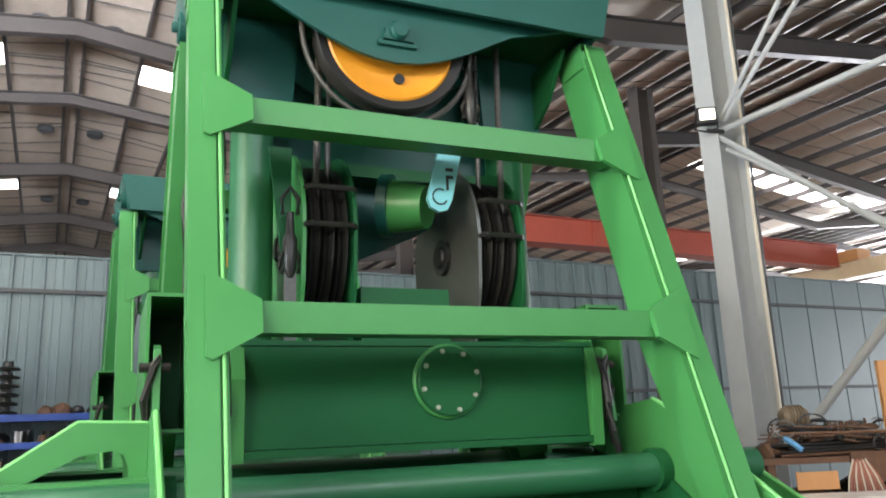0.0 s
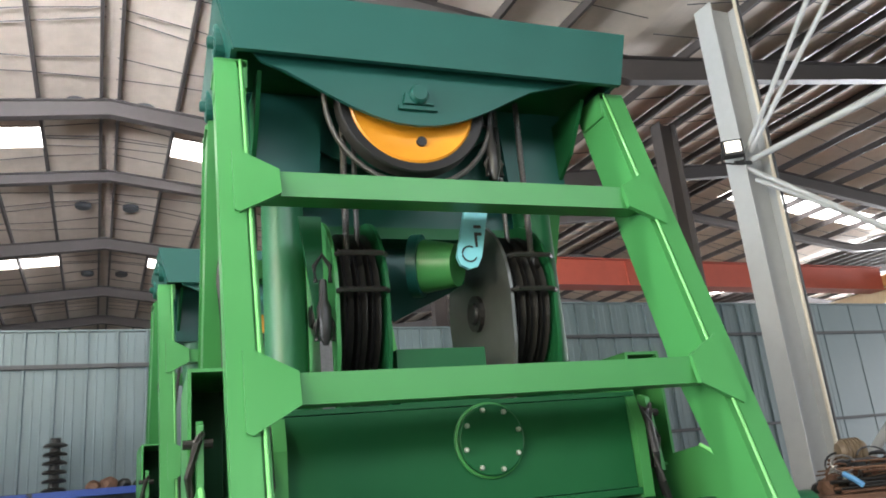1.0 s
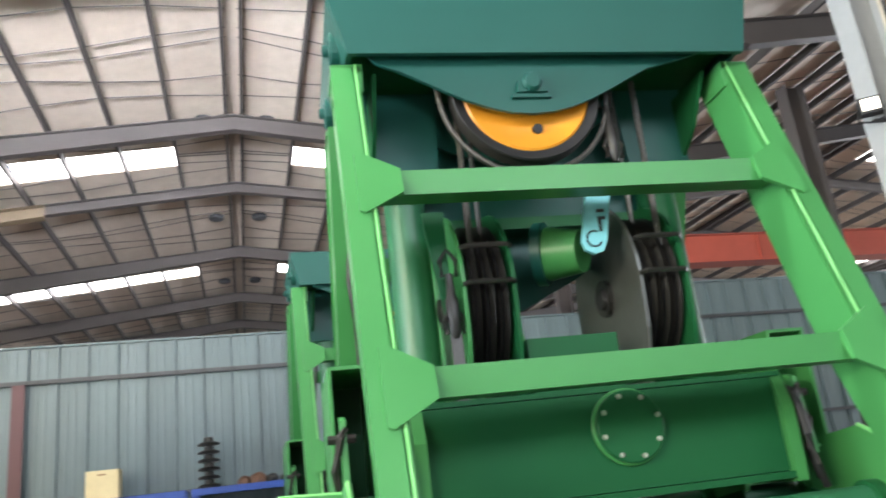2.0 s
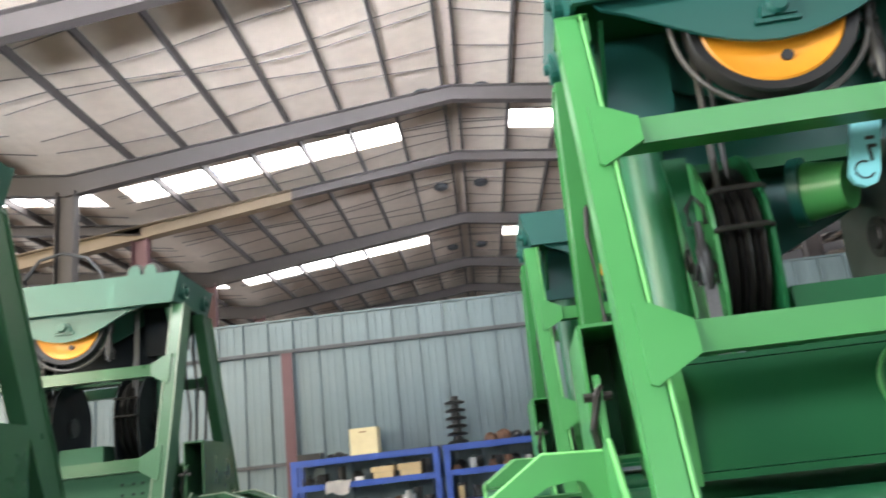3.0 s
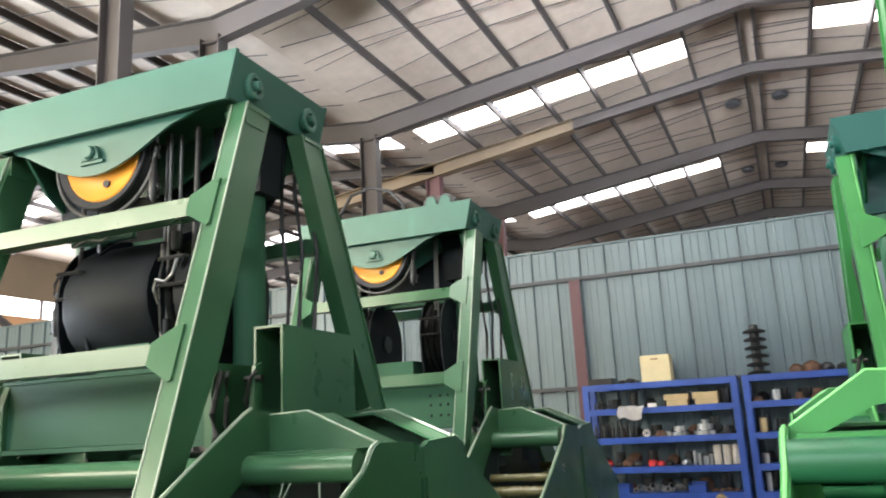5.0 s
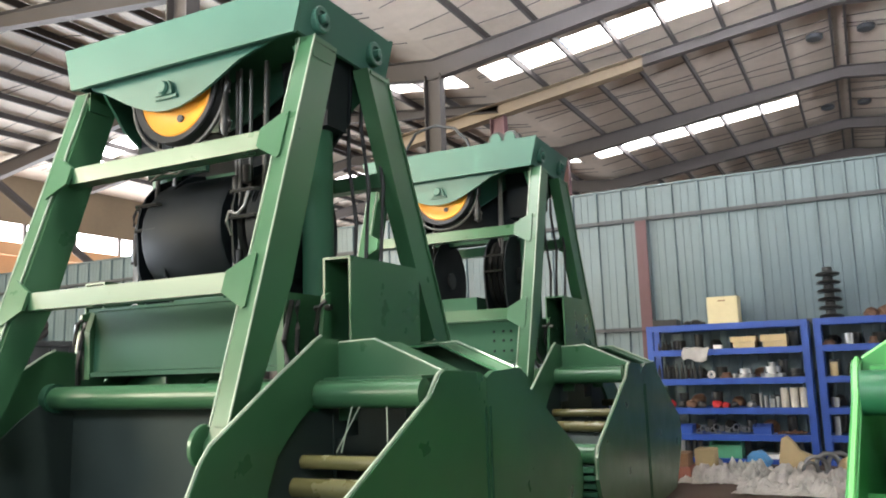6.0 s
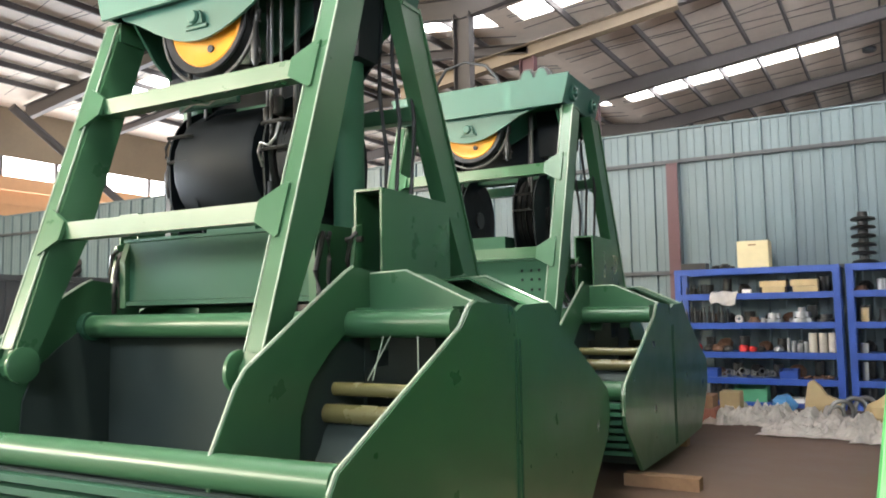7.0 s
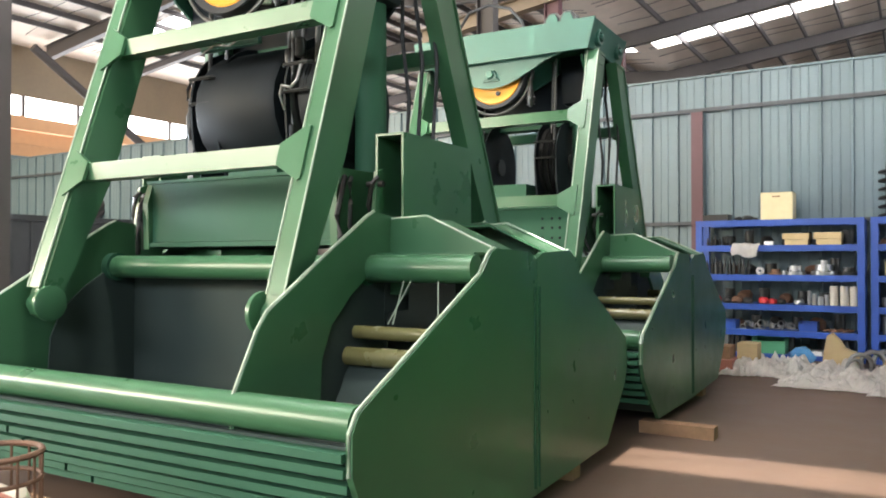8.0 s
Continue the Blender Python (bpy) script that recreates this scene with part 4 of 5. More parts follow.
def make_shelf(x0, x1, label):
    s = thing("storage_shelf", label, "shelf", "blue shelves at the back wall", at=pose(x0, 8.81, 0))
    w, d = x1 - x0, 0.55
    for x in (0.0, w - 0.09):
        for y in (0.0, d - 0.08):
            part("post", box(x, x + 0.09, y, y + 0.08, 0, 1.995, 0.004), BLUE, s)
    for z in LEVELS:
        tier = part("tier", box(0.012, w - 0.012, 0.012, d - 0.012, z - 0.012, z, 0), BLUE, s)
        part("front_rail", box(0.0 if z == 2.0 else 0.091, w if z == 2.0 else w - 0.091, -0.006, 0.03, z - 0.085, z + 0.004, 0.004), BLUE, tier)
        part("back_rail", box(0.091, w - 0.091, d - 0.03, d, z - 0.085, z + 0.004, 0.004), BLUE, tier)
    return s


make_shelf(-4.516, -2.262, "blue welded steel shelf full of machine parts")
make_shelf(-2.19, 0.07, "blue welded steel shelf with coils and parts")

# ---------------------------------------------------------------- goods on and before the shelves
rng = random.Random(7)
FRONT_Y = 8.86


def small(name, bm, mat, label, category, group="parts on the shelves", smooth=False):
    return tagged(part(name, bm, mat, smooth=smooth), label, category, group)


def carton(x0, x1, y0, y1, z0, z1, mat, label, slot=False):
    c = thing("carton", label, "box", at=pose((x0 + x1) / 2, (y0 + y1) / 2, z0))
    w, d, h = (x1 - x0) / 2, (y1 - y0) / 2, z1 - z0
    part("body", box(-w, w, -d, d, 0, h * 0.985, 0.006), mat, c)
    part("lid_flap", box(-w + 0.003, -0.004, -d + 0.003, d - 0.003, h * 0.986, h, 0.002), mat, c)
    part("lid_flap", box(0.004, w - 0.003, -d + 0.003, d - 0.003, h * 0.986, h, 0.002), mat, c)
    if slot:
        part("hand_slot", box(-0.06, 0.05, -d - 0.003, -d - 0.001, h * 0.82, h * 0.87, 0), WOOD, c, "dark hand slot")
    return c


def flange_ring(x, y, z, r, h, mat, label="machined steel flange ring", axis="z"):
    f = thing("flange_ring", label, "flange", "parts on the shelves")
    part("ring", turned([(r, 0), (r, h * 0.35), (r * 0.72, h * 0.4), (r * 0.68, h), (r * 0.45, h), (r * 0.45, 0)], "z", (x, y, z), 24, closed=True), mat, f, smooth=True)
    for i in range(6):
        a = i * math.pi / 3
        part("bolt", turned([(r * 0.08, h * 0.36), (r * 0.08, h * 0.5)], "z", (x + r * 0.86 * math.cos(a), y + r * 0.86 * math.sin(a), z), 6), GREASE, f)
    return f


def sleeve(x, y, z, r, h, mat, label="upright machined steel sleeve"):
    return small("pipe_sleeve", turned([(r, 0), (r, h), (r * 0.7, h), (r * 0.7, 0)], "z", (x, y, z), 18, closed=True), mat, label, "sleeve", smooth=True)


def shackle(x, y, z, s, turn, mat=STEEL, label="galvanised steel shackle"):
    sh = thing("shackle", label, "shackle", "shackles", at=Matrix.Translation((x, y, z)) @ pose(0, 0, 0, 0, 0, turn))
    pts = [(-0.5 * s, 0, 0), (-0.62 * s, 0, 0.35 * s)] + arc((0, 0, 0.55 * s), 0.62 * s, 190, -10, 10) + [(0.62 * s, 0, 0.35 * s), (0.5 * s, 0, 0)]
    part("bow", hose(pts, 0.13 * s, 8), mat, sh, smooth=True)
    part("pin", bar((-0.72 * s, 0, 0.13 * s), (0.72 * s, 0, 0.13 * s), 0.12 * s, 10), mat, sh)
    return sh


def bearing(x, y, z, r, mat, label):
    b = thing("bearing", label, "bearing", "parts on the shelves")
    part("outer_race", turned([(r, 0), (r, r * 0.5), (r * 0.8, r * 0.5), (r * 0.8, 0)], "y", (x, y, z + r), 20, closed=True), mat, b, smooth=True)
    part("inner_race", turned([(r * 0.62, 0), (r * 0.62, r * 0.5), (r * 0.45, r * 0.5), (r * 0.45, 0)], "y", (x, y, z + r), 20, closed=True), mat, b, smooth=True)
    return b


def lump(name, x, y, z, size, mat, label, category, seed, squash=0.6, group="", faces=2):
    bm = bmesh.new()
    bmesh.ops.create_icosphere(bm, subdivisions=faces, radius=size)
    for v in bm.verts:
        v.co *= 1 + 0.35 * noise.noise(v.co * (2.2 / size) + Vector((seed, 0, 0)))
        v.co.z = max(v.co.z * squash, -size * squash * 0.5)
    low = min(v.co.z for v in bm.verts)
    bmesh.ops.translate(bm, vec=(x, y, z - low), verts=bm.verts)
    return tagged(part(name, bm, mat), label, category, group)


def crumpled(name, x0, x1, y0, y1, z, rise, mat, label, category, seed, n=44):
    """A crumpled sheet lying on something, with a rag edge."""
    bm = bmesh.new()
    grid = []
    for i in range(n + 1):
        row = []
        for j in range(n + 1):
            u, v = i / n, j / n
            edge = 0.07 * noise.noise(Vector((u * 4, v * 4, seed)))
            p = Vector((u * 4.2, v * 4.2, seed * 1.7))
            h = rise * (abs(noise.noise(p)) + 0.6 * abs(noise.noise(p * 2.7)) + 0.4 * abs(noise.noise(p * 6.1))) * min(1, 6 * min(u, v, 1 - u, 1 - v) + 0.12)
            row.append(bm.verts.new((x0 + (x1 - x0) * (u + edge), y0 + (y1 - y0) * (v - edge), z + 0.008 + h)))
        grid.append(row)
    for i in range(n):
        for j in range(n):
            bm.faces.new((grid[i][j], grid[i + 1][j], grid[i + 1][j + 1], grid[i][j + 1]))
    bmesh.ops.solidify(bm, geom=bm.faces[:], thickness=0.004)
    return tagged(part(name, bm, mat), label, category)


def bin_box(x0, x1, y0, y1, z, h, mat, label):
    b = thing("parts_bin", label, "bin", "parts on the shelves")
    t = 0.008
    for name, a in (("base", (x0, x1, y0, y1, z, z + t)), ("front", (x0, x1, y0, y0 + t, z + t, z + h * 0.8)), ("back", (x0, x1, y1 - t, y1, z + t, z + h)),
                    ("side", (x0, x0 + t, y0 + t, y1 - t, z + t, z + h)), ("side", (x1 - t, x1, y0 + t, y1 - t, z + t, z + h))):
        part(name, box(*a, 0.002), mat, b)
    part("front_rim", box(x0 - 0.004, x1 + 0.004, y0 - 0.008, y0 - 0.001, z + h * 0.72, z + h * 0.8, 0.002), mat, b)
    return b


# top of the first shelf
tray = thing("wire_tray", "black open metal tray on the shelf top", "tray")
for a in ((-4.42, -4.06, 8.86, 8.875, 2.004, 2.10), (-4.42, -4.06, 9.14, 9.155, 2.004, 2.10), (-4.42, -4.405, 8.876, 9.139, 2.004, 2.10), (-4.075, -4.06, 8.876, 9.139, 2.004, 2.10)):
    part("side", box(*a, 0.002), GREASE, tray)
part("base", box(-4.40, -4.08, 8.88, 9.13, 2.004, 2.012, 0), GREASE, tray)
for x, s in ((-3.92, 0.07), (-3.80, 0.09), (-3.70, 0.05)):
    lump("metal_part", x, 8.95, 2.003, s, GREASE, "dark oily machine part on the shelf top", "part", x, group="parts on the shelves")
carton(-3.60, -3.17, 8.86, 9.22, 2.004, 2.40, PALE, "cream cardboard carton with a hand slot on the shelf", True)
# second tier
carton(-3.28, -2.98, 8.87, 9.2, 1.634, 1.715, CARD, "flat brown cardboard box")
carton(-3.31, -2.96, 8.86, 9.2, 1.718, 1.80, CARD, "flat brown cardboard box on another box")
carton(-2.87, -2.55, 8.87, 9.2, 1.634, 1.715, CARD, "flat brown cardboard box")
carton(-2.90, -2.55, 8.86, 9.2, 1.718, 1.81, CARD, "flat brown cardboard box on another box")
small("white_block", box(-3.56, -3.44, 8.88, 8.98, 1.634, 1.69, 0.01), WHITE, "small white plastic block", "block")
rag = bmesh.new()
cols = []
for i in range(13):
    u = i / 12
    row = []
    for j, (dy, z) in enumerate(((0.30, 1.642), (0.15, 1.66), (0.0, 1.662), (-0.035, 1.655), (-0.05, 1.60), (-0.048, 1.55), (-0.045, 1.50), (-0.05, 1.47))):
        row.append(rag.verts.new((-3.99 + 0.36 * u + 0.02 * math.sin(j + 5 * u), 8.84 + dy - 0.015 * abs(math.sin(9 * u + j)), z + 0.012 * math.sin(11 * u + j) + (0.03 * math.sin(7 * u) if j == 7 else 0))))
    cols.append(row)
for a, b in zip(cols, cols[1:]):
    for j in range(7):
        rag.faces.new((a[j], b[j], b[j + 1], a[j + 1]))
bmesh.ops.solidify(rag, geom=rag.faces[:], thickness=0.004)
small("rag", rag, WHITE, "dirty pale rag hanging over a shelf edge", "cloth", smooth=True)
for i in range(7):
    x = -4.36 + 0.055 * i
    small("spindle", turned([(0.016, 0), (0.02, 0.05), (0.012, 0.06), (0.012, 0.11 + 0.02 * (i % 3))], "z", (x, 8.9 + 0.05 * (i % 2), 1.634), 10), GREASE, "small dark turned spindle", "spindle", smooth=True)
# third tier
for i in range(10):
    x = -4.38 + 0.065 * i
    small("bottle", turned([(0.024, 0), (0.026, 0.02), (0.026, 0.14), (0.010, 0.18), (0.010, 0.21 + 0.02 * (i % 3))], "z", (x, 8.92 + 0.06 * (i % 2), 1.204), 10), GREASE, "dark oily bottle-shaped rope socket", "socket", smooth=True)
bearing(-3.62, 8.88, 1.204, 0.055, WHITE, "small pale bearing ring standing on its edge")
for x, r, h, m in ((-3.42, 0.09, 0.08, RUST), (-3.15, 0.13, 0.13, STEEL), (-2.78, 0.17, 0.15, STEEL), (-2.47, 0.12, 0.11, GREASE), (-3.30, 0.05, 0.06, STEEL)):
    flange_ring(x, 8.99, 1.204, r, h, m)
sleeve(-2.78, 8.99, 1.355, 0.05, 0.06, STEEL)
# fourth tier
for x, s, m, w in ((-4.25, 0.08, REDP, "red painted pump part"), (-4.08, 0.07, GREASE, "dark oily machine part"), (-3.95, 0.08, RUST, "rusty machine part"), (-3.8, 0.07, GREASE, "dark oily machine part"),
                   (-3.58, 0.075, REDP, "red painted hook part"), (-3.46, 0.06, REDP, "red painted hook part"), (-3.34, 0.06, GREASE, "dark oily machine part"), (-3.10, 0.07, STEEL, "bright machined part")):
    lump("machine_part", x, 8.95, 0.779, s, m, w + " on a shelf", "part", x * 3, 0.9, "parts on the shelves")
for x, r, h in ((-2.97, 0.022, 0.20), (-2.90, 0.03, 0.16), (-2.82, 0.04, 0.12), (-2.74, 0.03, 0.15)):
    sleeve(x, 8.93, 0.779, r, h, STEEL)
for x in (-2.65, -2.52, -2.40):
    sleeve(x, 8.94, 0.779, 0.055, 0.27, CONDUIT, "tall pale bronze bushing standing upright")
# fifth tier
bin_box(-4.30, -3.95, 8.85, 9.15, 0.404, 0.12, BLUE, "blue plastic parts bin")
for i in range(16):
    shackle(-3.86 + 0.045 * i, 8.90 + 0.09 * ((i * 7) % 3), 0.405 + 0.03 * (i % 2), 0.055 + 0.012 * (i % 3), 37 * i, STEEL, "small bright steel shackle in a heap")
bin_box(-3.10, -2.86, 8.85, 9.15, 0.404, 0.13, BLUE, "blue plastic parts bin")
for i in range(9):
    lump("fitting", -2.76 + 0.04 * i, 8.92 + 0.05 * (i % 3), 0.404, 0.035 + 0.01 * (i % 2), RUST, "small brown rusty fitting on a shelf", "fitting", i * 2.3, 0.8, "parts on the shelves", 1)
# bottom tier
for i in range(6):
    sleeve(-4.28 + 0.085 * i, 8.9, 0.064, 0.034, 0.26, STEEL if i < 3 else GREASE)
bin_box(-3.72, -3.28, 8.84, 9.2, 0.064, 0.22, GREENBOX, "green plastic crate on the bottom shelf")
lump("plastic_bag", -3.02, 8.55, 0.0, 0.16, SKYBLUE, "light blue plastic bag of parts on the floor", "bag", 4.1, 0.9)
carton(-3.12, -2.8, 8.86, 9.2, 0.064, 0.12, WHITE, "flat white package on the bottom shelf")
# second shelf
coil = thing("coil_spring", "tall black stacked coil of steel on the shelf top", "coil")
for i in range(6):
    z = 2.01 + 0.12 * i
    part("turn", turned([(0.15, 0), (0.16, 0.02), (0.13, 0.045), (0.07, 0.055), (0.06, 0.115), (0.07, 0.12)], "z", (-1.95, 9.05, z), 20), GREASE, coil, smooth=True)
for x, s, m in ((-1.45, 0.10, RUST), (-1.25, 0.13, RUST), (-1.05, 0.10, GREASE), (-0.85, 0.08, GREASE), (-0.62, 0.10, GREASE), (-0.40, 0.08, GREASE)):
    lump("machine_part", x, 9.0, 2.003, s, m, "brown and black machine casting on the shelf top", "part", x * 5, 0.8, "parts on the shelves")
for z in (1.634, 1.204, 0.779, 0.404):
    for i in range(7):
        x = -2.0 + 0.27 * i + rng.uniform(-0.04, 0.04)
        k = rng.random()
        if k < 0.4:
            flange_ring(x, 9.0, z, rng.uniform(0.06, 0.11), rng.uniform(0.06, 0.14), rng.choice((STEEL, GREASE, RUST)))
        elif k < 0.7:
            sleeve(x, 8.95, z, rng.uniform(0.03, 0.06), rng.uniform(0.12, 0.26), rng.choice((STEEL, GREASE, CARD)))
        else:
            lump("machine_part", x, 8.97, z, rng.uniform(0.06, 0.1), rng.choice((GREASE, RUST, STEEL)), "oily machine part on a shelf", "part", x * 7, 0.9, "parts on the shelves")

# dark clutter at the back of the tiers
for x0, x1 in ((-4.36, -2.45), (-2.02, -0.10)):
    for z in (1.634, 1.204, 0.779, 0.404, 0.064):
        x = x0 + rng.uniform(0.0, 0.1)
        while x < x1:
            s = rng.uniform(0.07, 0.13)
            if rng.random() < 0.5:
                lump("machine_part", x, 9.25, z, s, rng.choice((GREASE, GREASE, RUST)), "dark oily machine part at the back of a shelf", "part", x * 5 + z, 1.0, "parts on the shelves")
            else:
                sleeve(x, 9.26, z, s * 0.7, rng.uniform(0.14, 0.24), GREASE)
            x += s * 2 + rng.uniform(0.02, 0.10)

# floor before the shelves
crumpled("plastic_sheet", -3.75, -2.75, 6.7, 8.1, 0, 0.22, WHITE, "crumpled dusty white plastic sheet on the floor", "plastic sheet", 1.3)
crumpled("plastic_sheet", -3.05, -1.75, 6.1, 7.8, 0, 0.20, WHITE, "crumpled dusty white plastic sheet on the floor", "plastic sheet", 2.9)
crumpled("plastic_sheet", -2.1, -1.2, 5.9, 7.2, 0, 0.16, WHITE, "crumpled dusty white plastic sheet on the floor", "plastic sheet", 5.2)
sack = bmesh.new()
prism([(-2.72, 0.01), (-2.30, 0.01), (-2.25, 0.14), (-2.33, 0.22), (-2.45, 0.27), (-2.52, 0.38), (-2.60, 0.46), (-2.66, 0.43), (-2.70, 0.2)], "y", 8.0, 8.2, 0, sack)
tagged(part("paper_sack", sack, CARD), "torn brown paper sack leaning before the shelf", "sack")
for i, (x, y, s) in enumerate(((-2.25, 7.55, 0.20), (-2.12, 7.7, 0.22), (-2.0, 7.8, 0.22), (-2.3, 7.35, 0.16))):
    shackle(x, y, 0.03, s, 12 + 9 * i, STEEL, "large galvanised bow shackle on the floor")
carton(-4.05, -3.62, 6.9, 7.3, 0, 0.17, BRICK, "red-brown flat carton on the floor")
carton(-4.0, -3.66, 6.95, 7.3, 0.173, 0.33, WOOD, "dark brown open wooden box")
carton(-3.62, -3.38, 7.2, 7.5, 0, 0.36, CARD, "brown cardboard box on the floor")
lump("paper_sack", -1.75, 7.4, 0, 0.24, CARD, "crumpled brown paper sack on the floor", "sack", 8.8, 1.0)

# ---------------------------------------------------------------- wire basket before the dull grab
basket = thing("wire_basket", "round rusty wire basket with scrap on a low wooden crate", "basket", at=pose(-4.62, -1.62, 0))
ringr = 0.17
for z in (0.47, 0.60, 0.70):
    part("hoop", hose(arc((0, 0, z), ringr, 0, 360, 28, "xy"), 0.009 if z < 0.7 else 0.012, 6), RUST, basket, smooth=True)
for i in range(14):
    a = 2 * math.pi * i / 14
    part("wire", bar((ringr * math.cos(a), ringr * math.sin(a), 0.465), (ringr * math.cos(a), ringr * math.sin(a), 0.70), 0.006, 6), RUST, basket)
part("base", turned([(ringr, 0.46), (ringr, 0.472)], "z", (0, 0, 0), 24), RUST, basket)
for i, (x, y, s) in enumerate(((-0.06, 0.03, 0.075), (0.05, -0.03, 0.07), (0.02, 0.07, 0.06), (-0.04, -0.08, 0.06))):
    lump("scrap_piece", -4.62 + x, -1.62 + y, 0.475, s, BRICK if i % 2 else CONDUIT, "pinkish cast offcut in the wire basket", "scrap", i * 3.1, 0.9)
crate = thing("wooden_crate", "low rough wooden crate under the wire basket", "crate", at=pose(-4.62, -1.62, 0))
for z in (0.04, 0.17, 0.30):
    for y in (-0.26, 0.24):
        part("slat", box(-0.30, 0.30, y, y + 0.02, z, z + 0.10, 0.003), WOOD, crate)
for x in (-0.30, 0.26):
    for y in (-0.239, 0.20):
        part("corner_post", box(x, x + 0.04, y, y + 0.04, 0, 0.42, 0.003), WOOD, crate)
for i in range(5):
    part("deck_board", box(-0.32, 0.34, -0.27 + 0.108 * i, -0.17 + 0.108 * i, 0.421, 0.455, 0.004), WOOD, crate)

# ---------------------------------------------------------------- scrap bench by the grey column
HEAP = pose(5.82, 2.33, 0, 0, 0, -26.4)


def on_heap(ob):
    ob.matrix_world = HEAP @ ob.matrix_world
    return ob


bench = thing("scrap_bench", "rusty steel bench loaded with scrap by the column", "bench", at=HEAP)
part("top", box(-0.75, 1.6, -0.1, 1.3, 1.10, 1.16, 0.006), RUST, bench)
part("front_channel", box(0.12, 1.7, -0.14, -0.101, 0.90, 1.20, 0.006), RUST, bench)
for x in (-0.7, 1.45):
    for y in (-0.05, 1.2):
        part("leg", box(x, x + 0.08, y, y + 0.08, 0, 1.098, 0.004), RUST, bench)
for i in range(26):
    z = 1.18 + 0.034 * (i // 7)
    y = 0.02 + 0.075 * (i % 7) + rng.uniform(-0.02, 0.02)
    x0 = -0.52 + rng.uniform(-0.1, 0.1)
    on_heap(tagged(part("steel_rod", bar((x0, y, z), (x0 + rng.uniform(0.85, 1.15), y + rng.uniform(-0.05, 0.05), z + rng.uniform(0.0, 0.03)), rng.uniform(0.012, 0.018), 8), GREASE if i % 4 else RUST), "dark steel rod on the scrap bench", "rod", "rods on the bench"))
part("lower_shelf", box(-0.62, 1.44, 0.0, 1.2, 0.50, 0.53, 0.004), RUST, bench)
for i in range(46):
    x, y, z = rng.uniform(-0.55, 0.35), rng.uniform(0.0, 0.75), 1.30 + 0.004 * i
    turn, reach = rng.uniform(-0.6, 0.6), rng.uniform(0.35, 0.95)
    on_heap(tagged(part("steel_rod", hose([(x, y, z), (x + 0.5 * reach, y + 0.5 * reach * turn, z + rng.uniform(-0.02, 0.05)), (x + reach, y + reach * turn, z + rng.uniform(-0.05, 0.02))], rng.uniform(0.008, 0.02), 6), (GREASE, RUST, RUST, GIRT)[i % 4]), "bent dark rod in the scrap heap", "rod", "rods on the bench"))
for i in range(16):
    on_heap(lump("scrap_piece", -0.5 + 0.125 * i + rng.uniform(-0.03, 0.03), 0.25 + 0.12 * (i % 4), 1.165, rng.uniform(0.08, 0.15), (RUST, GREASE, TAN, GREY)[i % 4], "rusty scrap piece in the heap on the bench", "scrap", 3.1 * i, 0.9, "scrap on the bench"))
    on_heap(lump("scrap_piece", -0.5 + 0.12 * i, 0.3 + 0.1 * (i % 3), 0.534, rng.uniform(0.16, 0.26), (RUST, GREASE, GREY)[i % 3], "dark scrap piece under the bench top", "scrap", 1.7 * i, 1.0, "scrap on the bench"))
motor = thing("motor_casting", "dusty grey-brown motor casting in the scrap heap", "casting", at=HEAP)
part("body", turned([(0.05, -0.16), (0.09, -0.15), (0.12, -0.11), (0.115, 0.08), (0.09, 0.12), (0.04, 0.13)], "x", (-0.20, 0.30, 1.56), 18), TAN, motor, smooth=True)
for k in range(5):
    part("fin", turned([(0.118, -0.09 + 0.035 * k), (0.135, -0.088 + 0.035 * k), (0.135, -0.078 + 0.035 * k), (0.118, -0.076 + 0.035 * k)], "x", (-0.20, 0.30, 1.56), 18, closed=True), TAN, motor)
part("foot", box(-0.30, -0.10, 0.18, 0.42, 1.40, 1.455, 0.006), GREASE, motor)
for i in range(34):
    x, y, z = rng.uniform(-0.50, 1.05), rng.uniform(-0.05, 0.55), 1.32 + rng.uniform(0.0, 0.16)
    r, tilt, sweep = rng.uniform(0.05, 0.17), rng.uniform(-0.9, 0.9), rng.uniform(150, 330)
    first_a = rng.uniform(0, 360)
    pts = [(x + r * math.cos(radians(first_a + sweep * k / 9)), y + r * 0.5 * math.sin(radians(first_a + sweep * k / 9)) * tilt, z + r * math.sin(radians(first_a + sweep * k / 9)) * 0.75 + 0.012 * k * tilt) for k in range(10)]
    on_heap(tagged(part("cable_loop", hose(pts, rng.uniform(0.006, 0.014), 6), (GREASE, BLACK, RUST, STEEL, GIRT)[i % 5], smooth=True), "tangled loop of old cable on the scrap heap", "cable", "cables on the bench"))
for i in range(12):
    on_heap(lump("scrap_piece", -0.42 + 0.13 * i, 0.02 + 0.09 * (i % 4), 1.30 + 0.02 * (i % 3), rng.uniform(0.035, 0.075), (CONDUIT, RUST, STEEL, BRICK, GREASE, TAN)[i % 6], "small pale and rusty offcut on the scrap heap", "scrap", 2.3 * i, 0.8, "scrap on the bench", 1))
for i in range(9):
    on_heap(tagged(part("bent_wire", hose([(0.0 + 0.03 * i, 0.1, 1.32), (0.02 + 0.035 * i, 0.05, 1.42 + 0.02 * (i % 3)), (0.06 + 0.03 * i, 0.1, 1.50), (0.12 + 0.03 * i, 0.2, 1.44)], 0.008, 6), STEEL if i % 2 else RUST), "bent offcut of bright wire", "wire", "wire offcuts"))
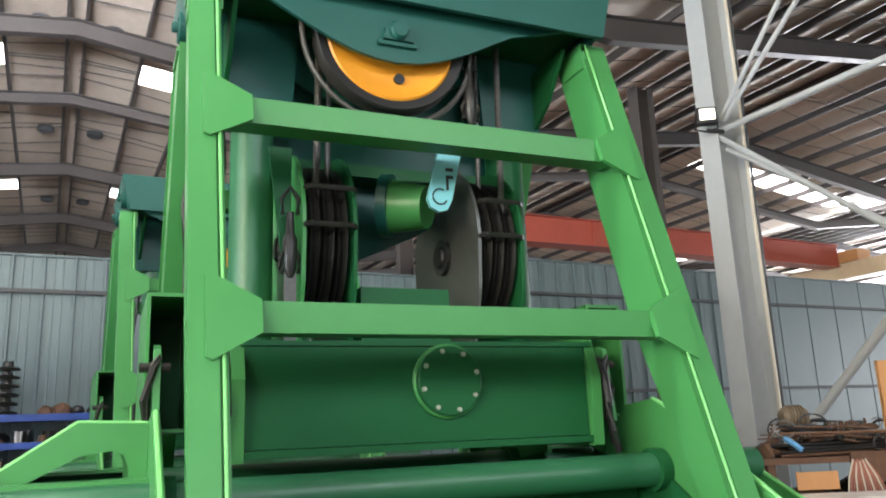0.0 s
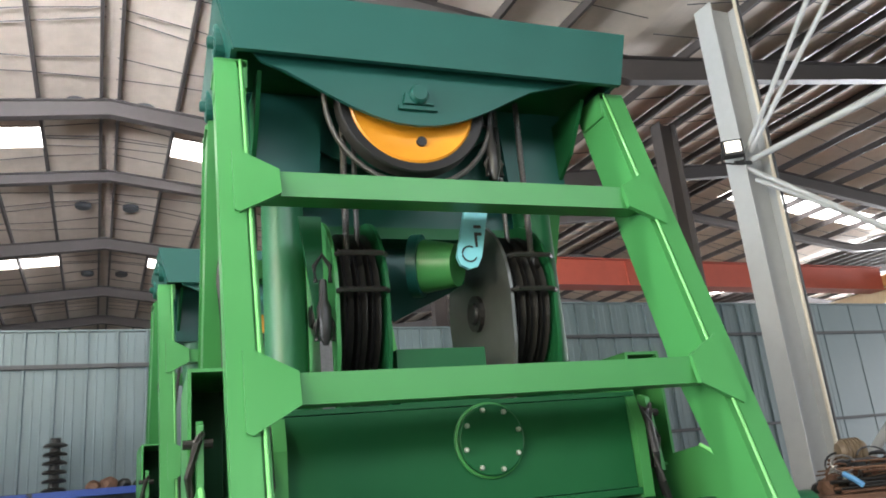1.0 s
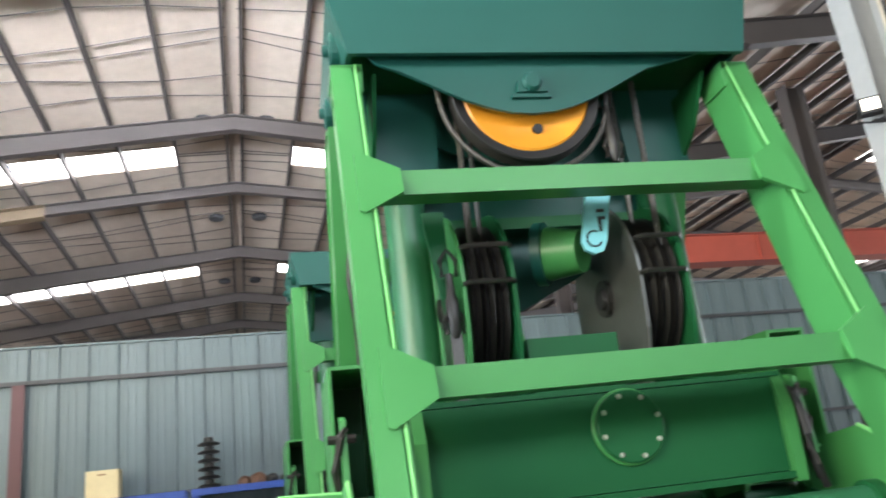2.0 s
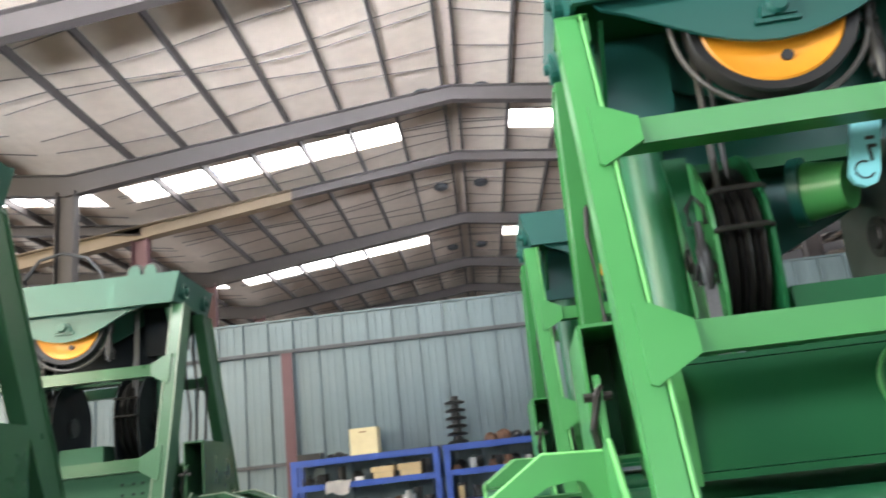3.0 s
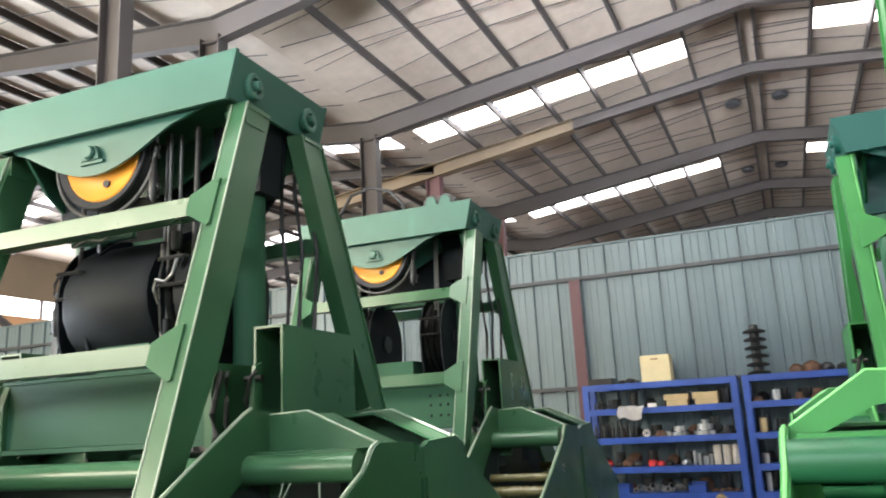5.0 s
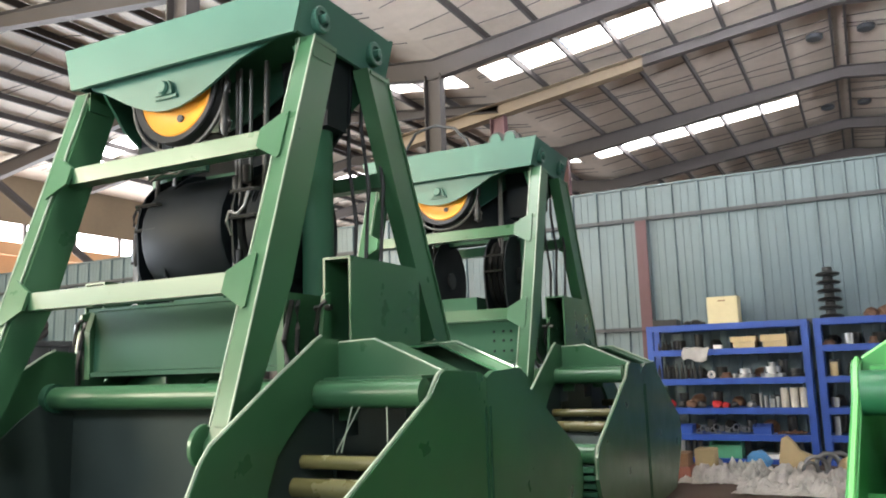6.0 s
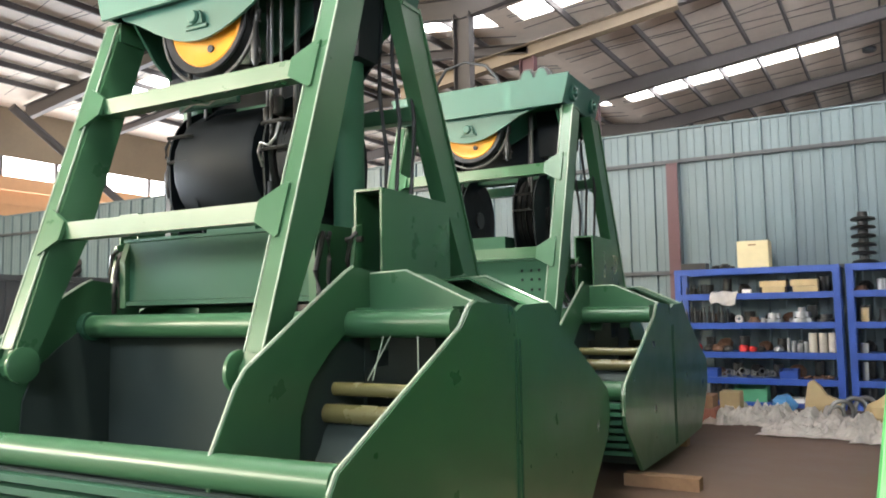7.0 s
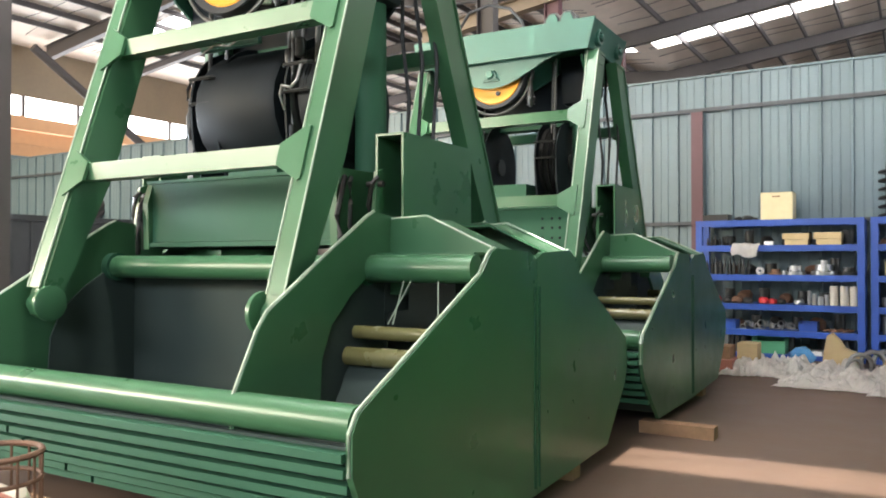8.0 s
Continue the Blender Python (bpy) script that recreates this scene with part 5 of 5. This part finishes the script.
for i in range(14):
    on_heap(tagged(part("copper_strip", hose([(0.05 + 0.01 * i, -0.30, 1.14 - 0.01 * (i % 4)), (-0.02 + 0.022 * i, -0.32, 0.98), (-0.05 + 0.028 * i, -0.33, 0.84)], 0.009, 5), BRICK if i % 3 else CONDUIT), "thin coppery strip hanging from the bench", "strip", "strips on the bench"))
on_heap(tagged(part("orange_plate", box(-0.55, -0.14, -0.35, -0.33, 0.87, 1.04, 0.004), ORANGE), "dull orange steel plate against the bench", "plate"))
on_heap(tagged(part("orange_post", box(0.50, 0.62, -0.2, -0.145, 0, 2.1, 0.006), ORANGE), "orange painted steel post by the bench", "post"))
box_w = thing("white_case", "white and grey case in front of the bench", "case", at=HEAP)
part("body", box(-0.64, 0.36, -0.95, -0.42, 0, 0.80, 0.015), WHITE, box_w)
part("lid", box(-0.65, 0.37, -0.96, -0.41, 0.803, 0.845, 0.01), WHITE, box_w)
part("handle", box(0.10, 0.34, -0.975, -0.962, 0.70, 0.76, 0.004), GREY, box_w, "dark grey handle")
for i in range(7):
    on_heap(lump("scrap_piece", -0.5 + 0.28 * i, 0.55 + 0.1 * (i % 3), 1.165, 0.10 + 0.03 * (i % 3), RUST if i % 2 else GREASE, "rusty scrap casting on the bench", "scrap", i * 1.7, 0.9, "scrap castings"))
on_heap(tagged(part("blue_strap", hose([(-0.52, -0.12, 1.36), (-0.46, -0.2, 1.30), (-0.40, -0.22, 1.24)], 0.03, 6), SKYBLUE), "light blue lifting strap on the bench", "strap"))

# flood lamp on the column
lamp = thing("flood_lamp", "black flood lamp clamped to the grey column", "lamp", at=pose(6.44, 4.02, 5.62, 0, 0, -35))
part("housing", box(-0.13, 0.13, -0.10, 0.05, -0.10, 0.12, 0.012), BLACK, lamp)
part("glass", box(-0.10, 0.10, -0.112, -0.103, -0.06, 0.09, 0.002), LAMP_GLASS, lamp, "pale lamp glass")
part("bracket", hose([(-0.14, -0.02, 0), (-0.15, 0.05, -0.14), (0.0, 0.10, -0.16), (0.15, 0.05, -0.14), (0.14, -0.02, 0)], 0.014, 6), BLACK, lamp)
part("arm", bar((0.02, 0.09, -0.15), (0.25, 0.16, -0.16), 0.03, 8), BLACK, lamp)

# dark steel bins in the western lane
for i in range(3):
    y = 3.6 + 1.9 * i
    b = thing("steel_bin", "dark grey ribbed steel storage bin on the floor", "bin", "bins in the far lane", at=pose(-16.0, y, 0))
    part("body", box(-1.2, 1.2, 0, 1.8, 0.06, 2.1, 0.02), GREY, b)
    part("rim", box(-1.24, 1.24, -0.04, 1.84, 2.103, 2.2, 0.01), GREY, b)
    for k in range(5):
        part("rib", box(1.201, 1.24, 0.1 + 0.4 * k, 0.16 + 0.4 * k, 0.1, 2.08, 0.004), GREY, b)
    for k in (0.1, 1.5):
        part("skid", box(-1.2, 1.2, k, k + 0.2, 0, 0.058, 0.004), GREY, b)
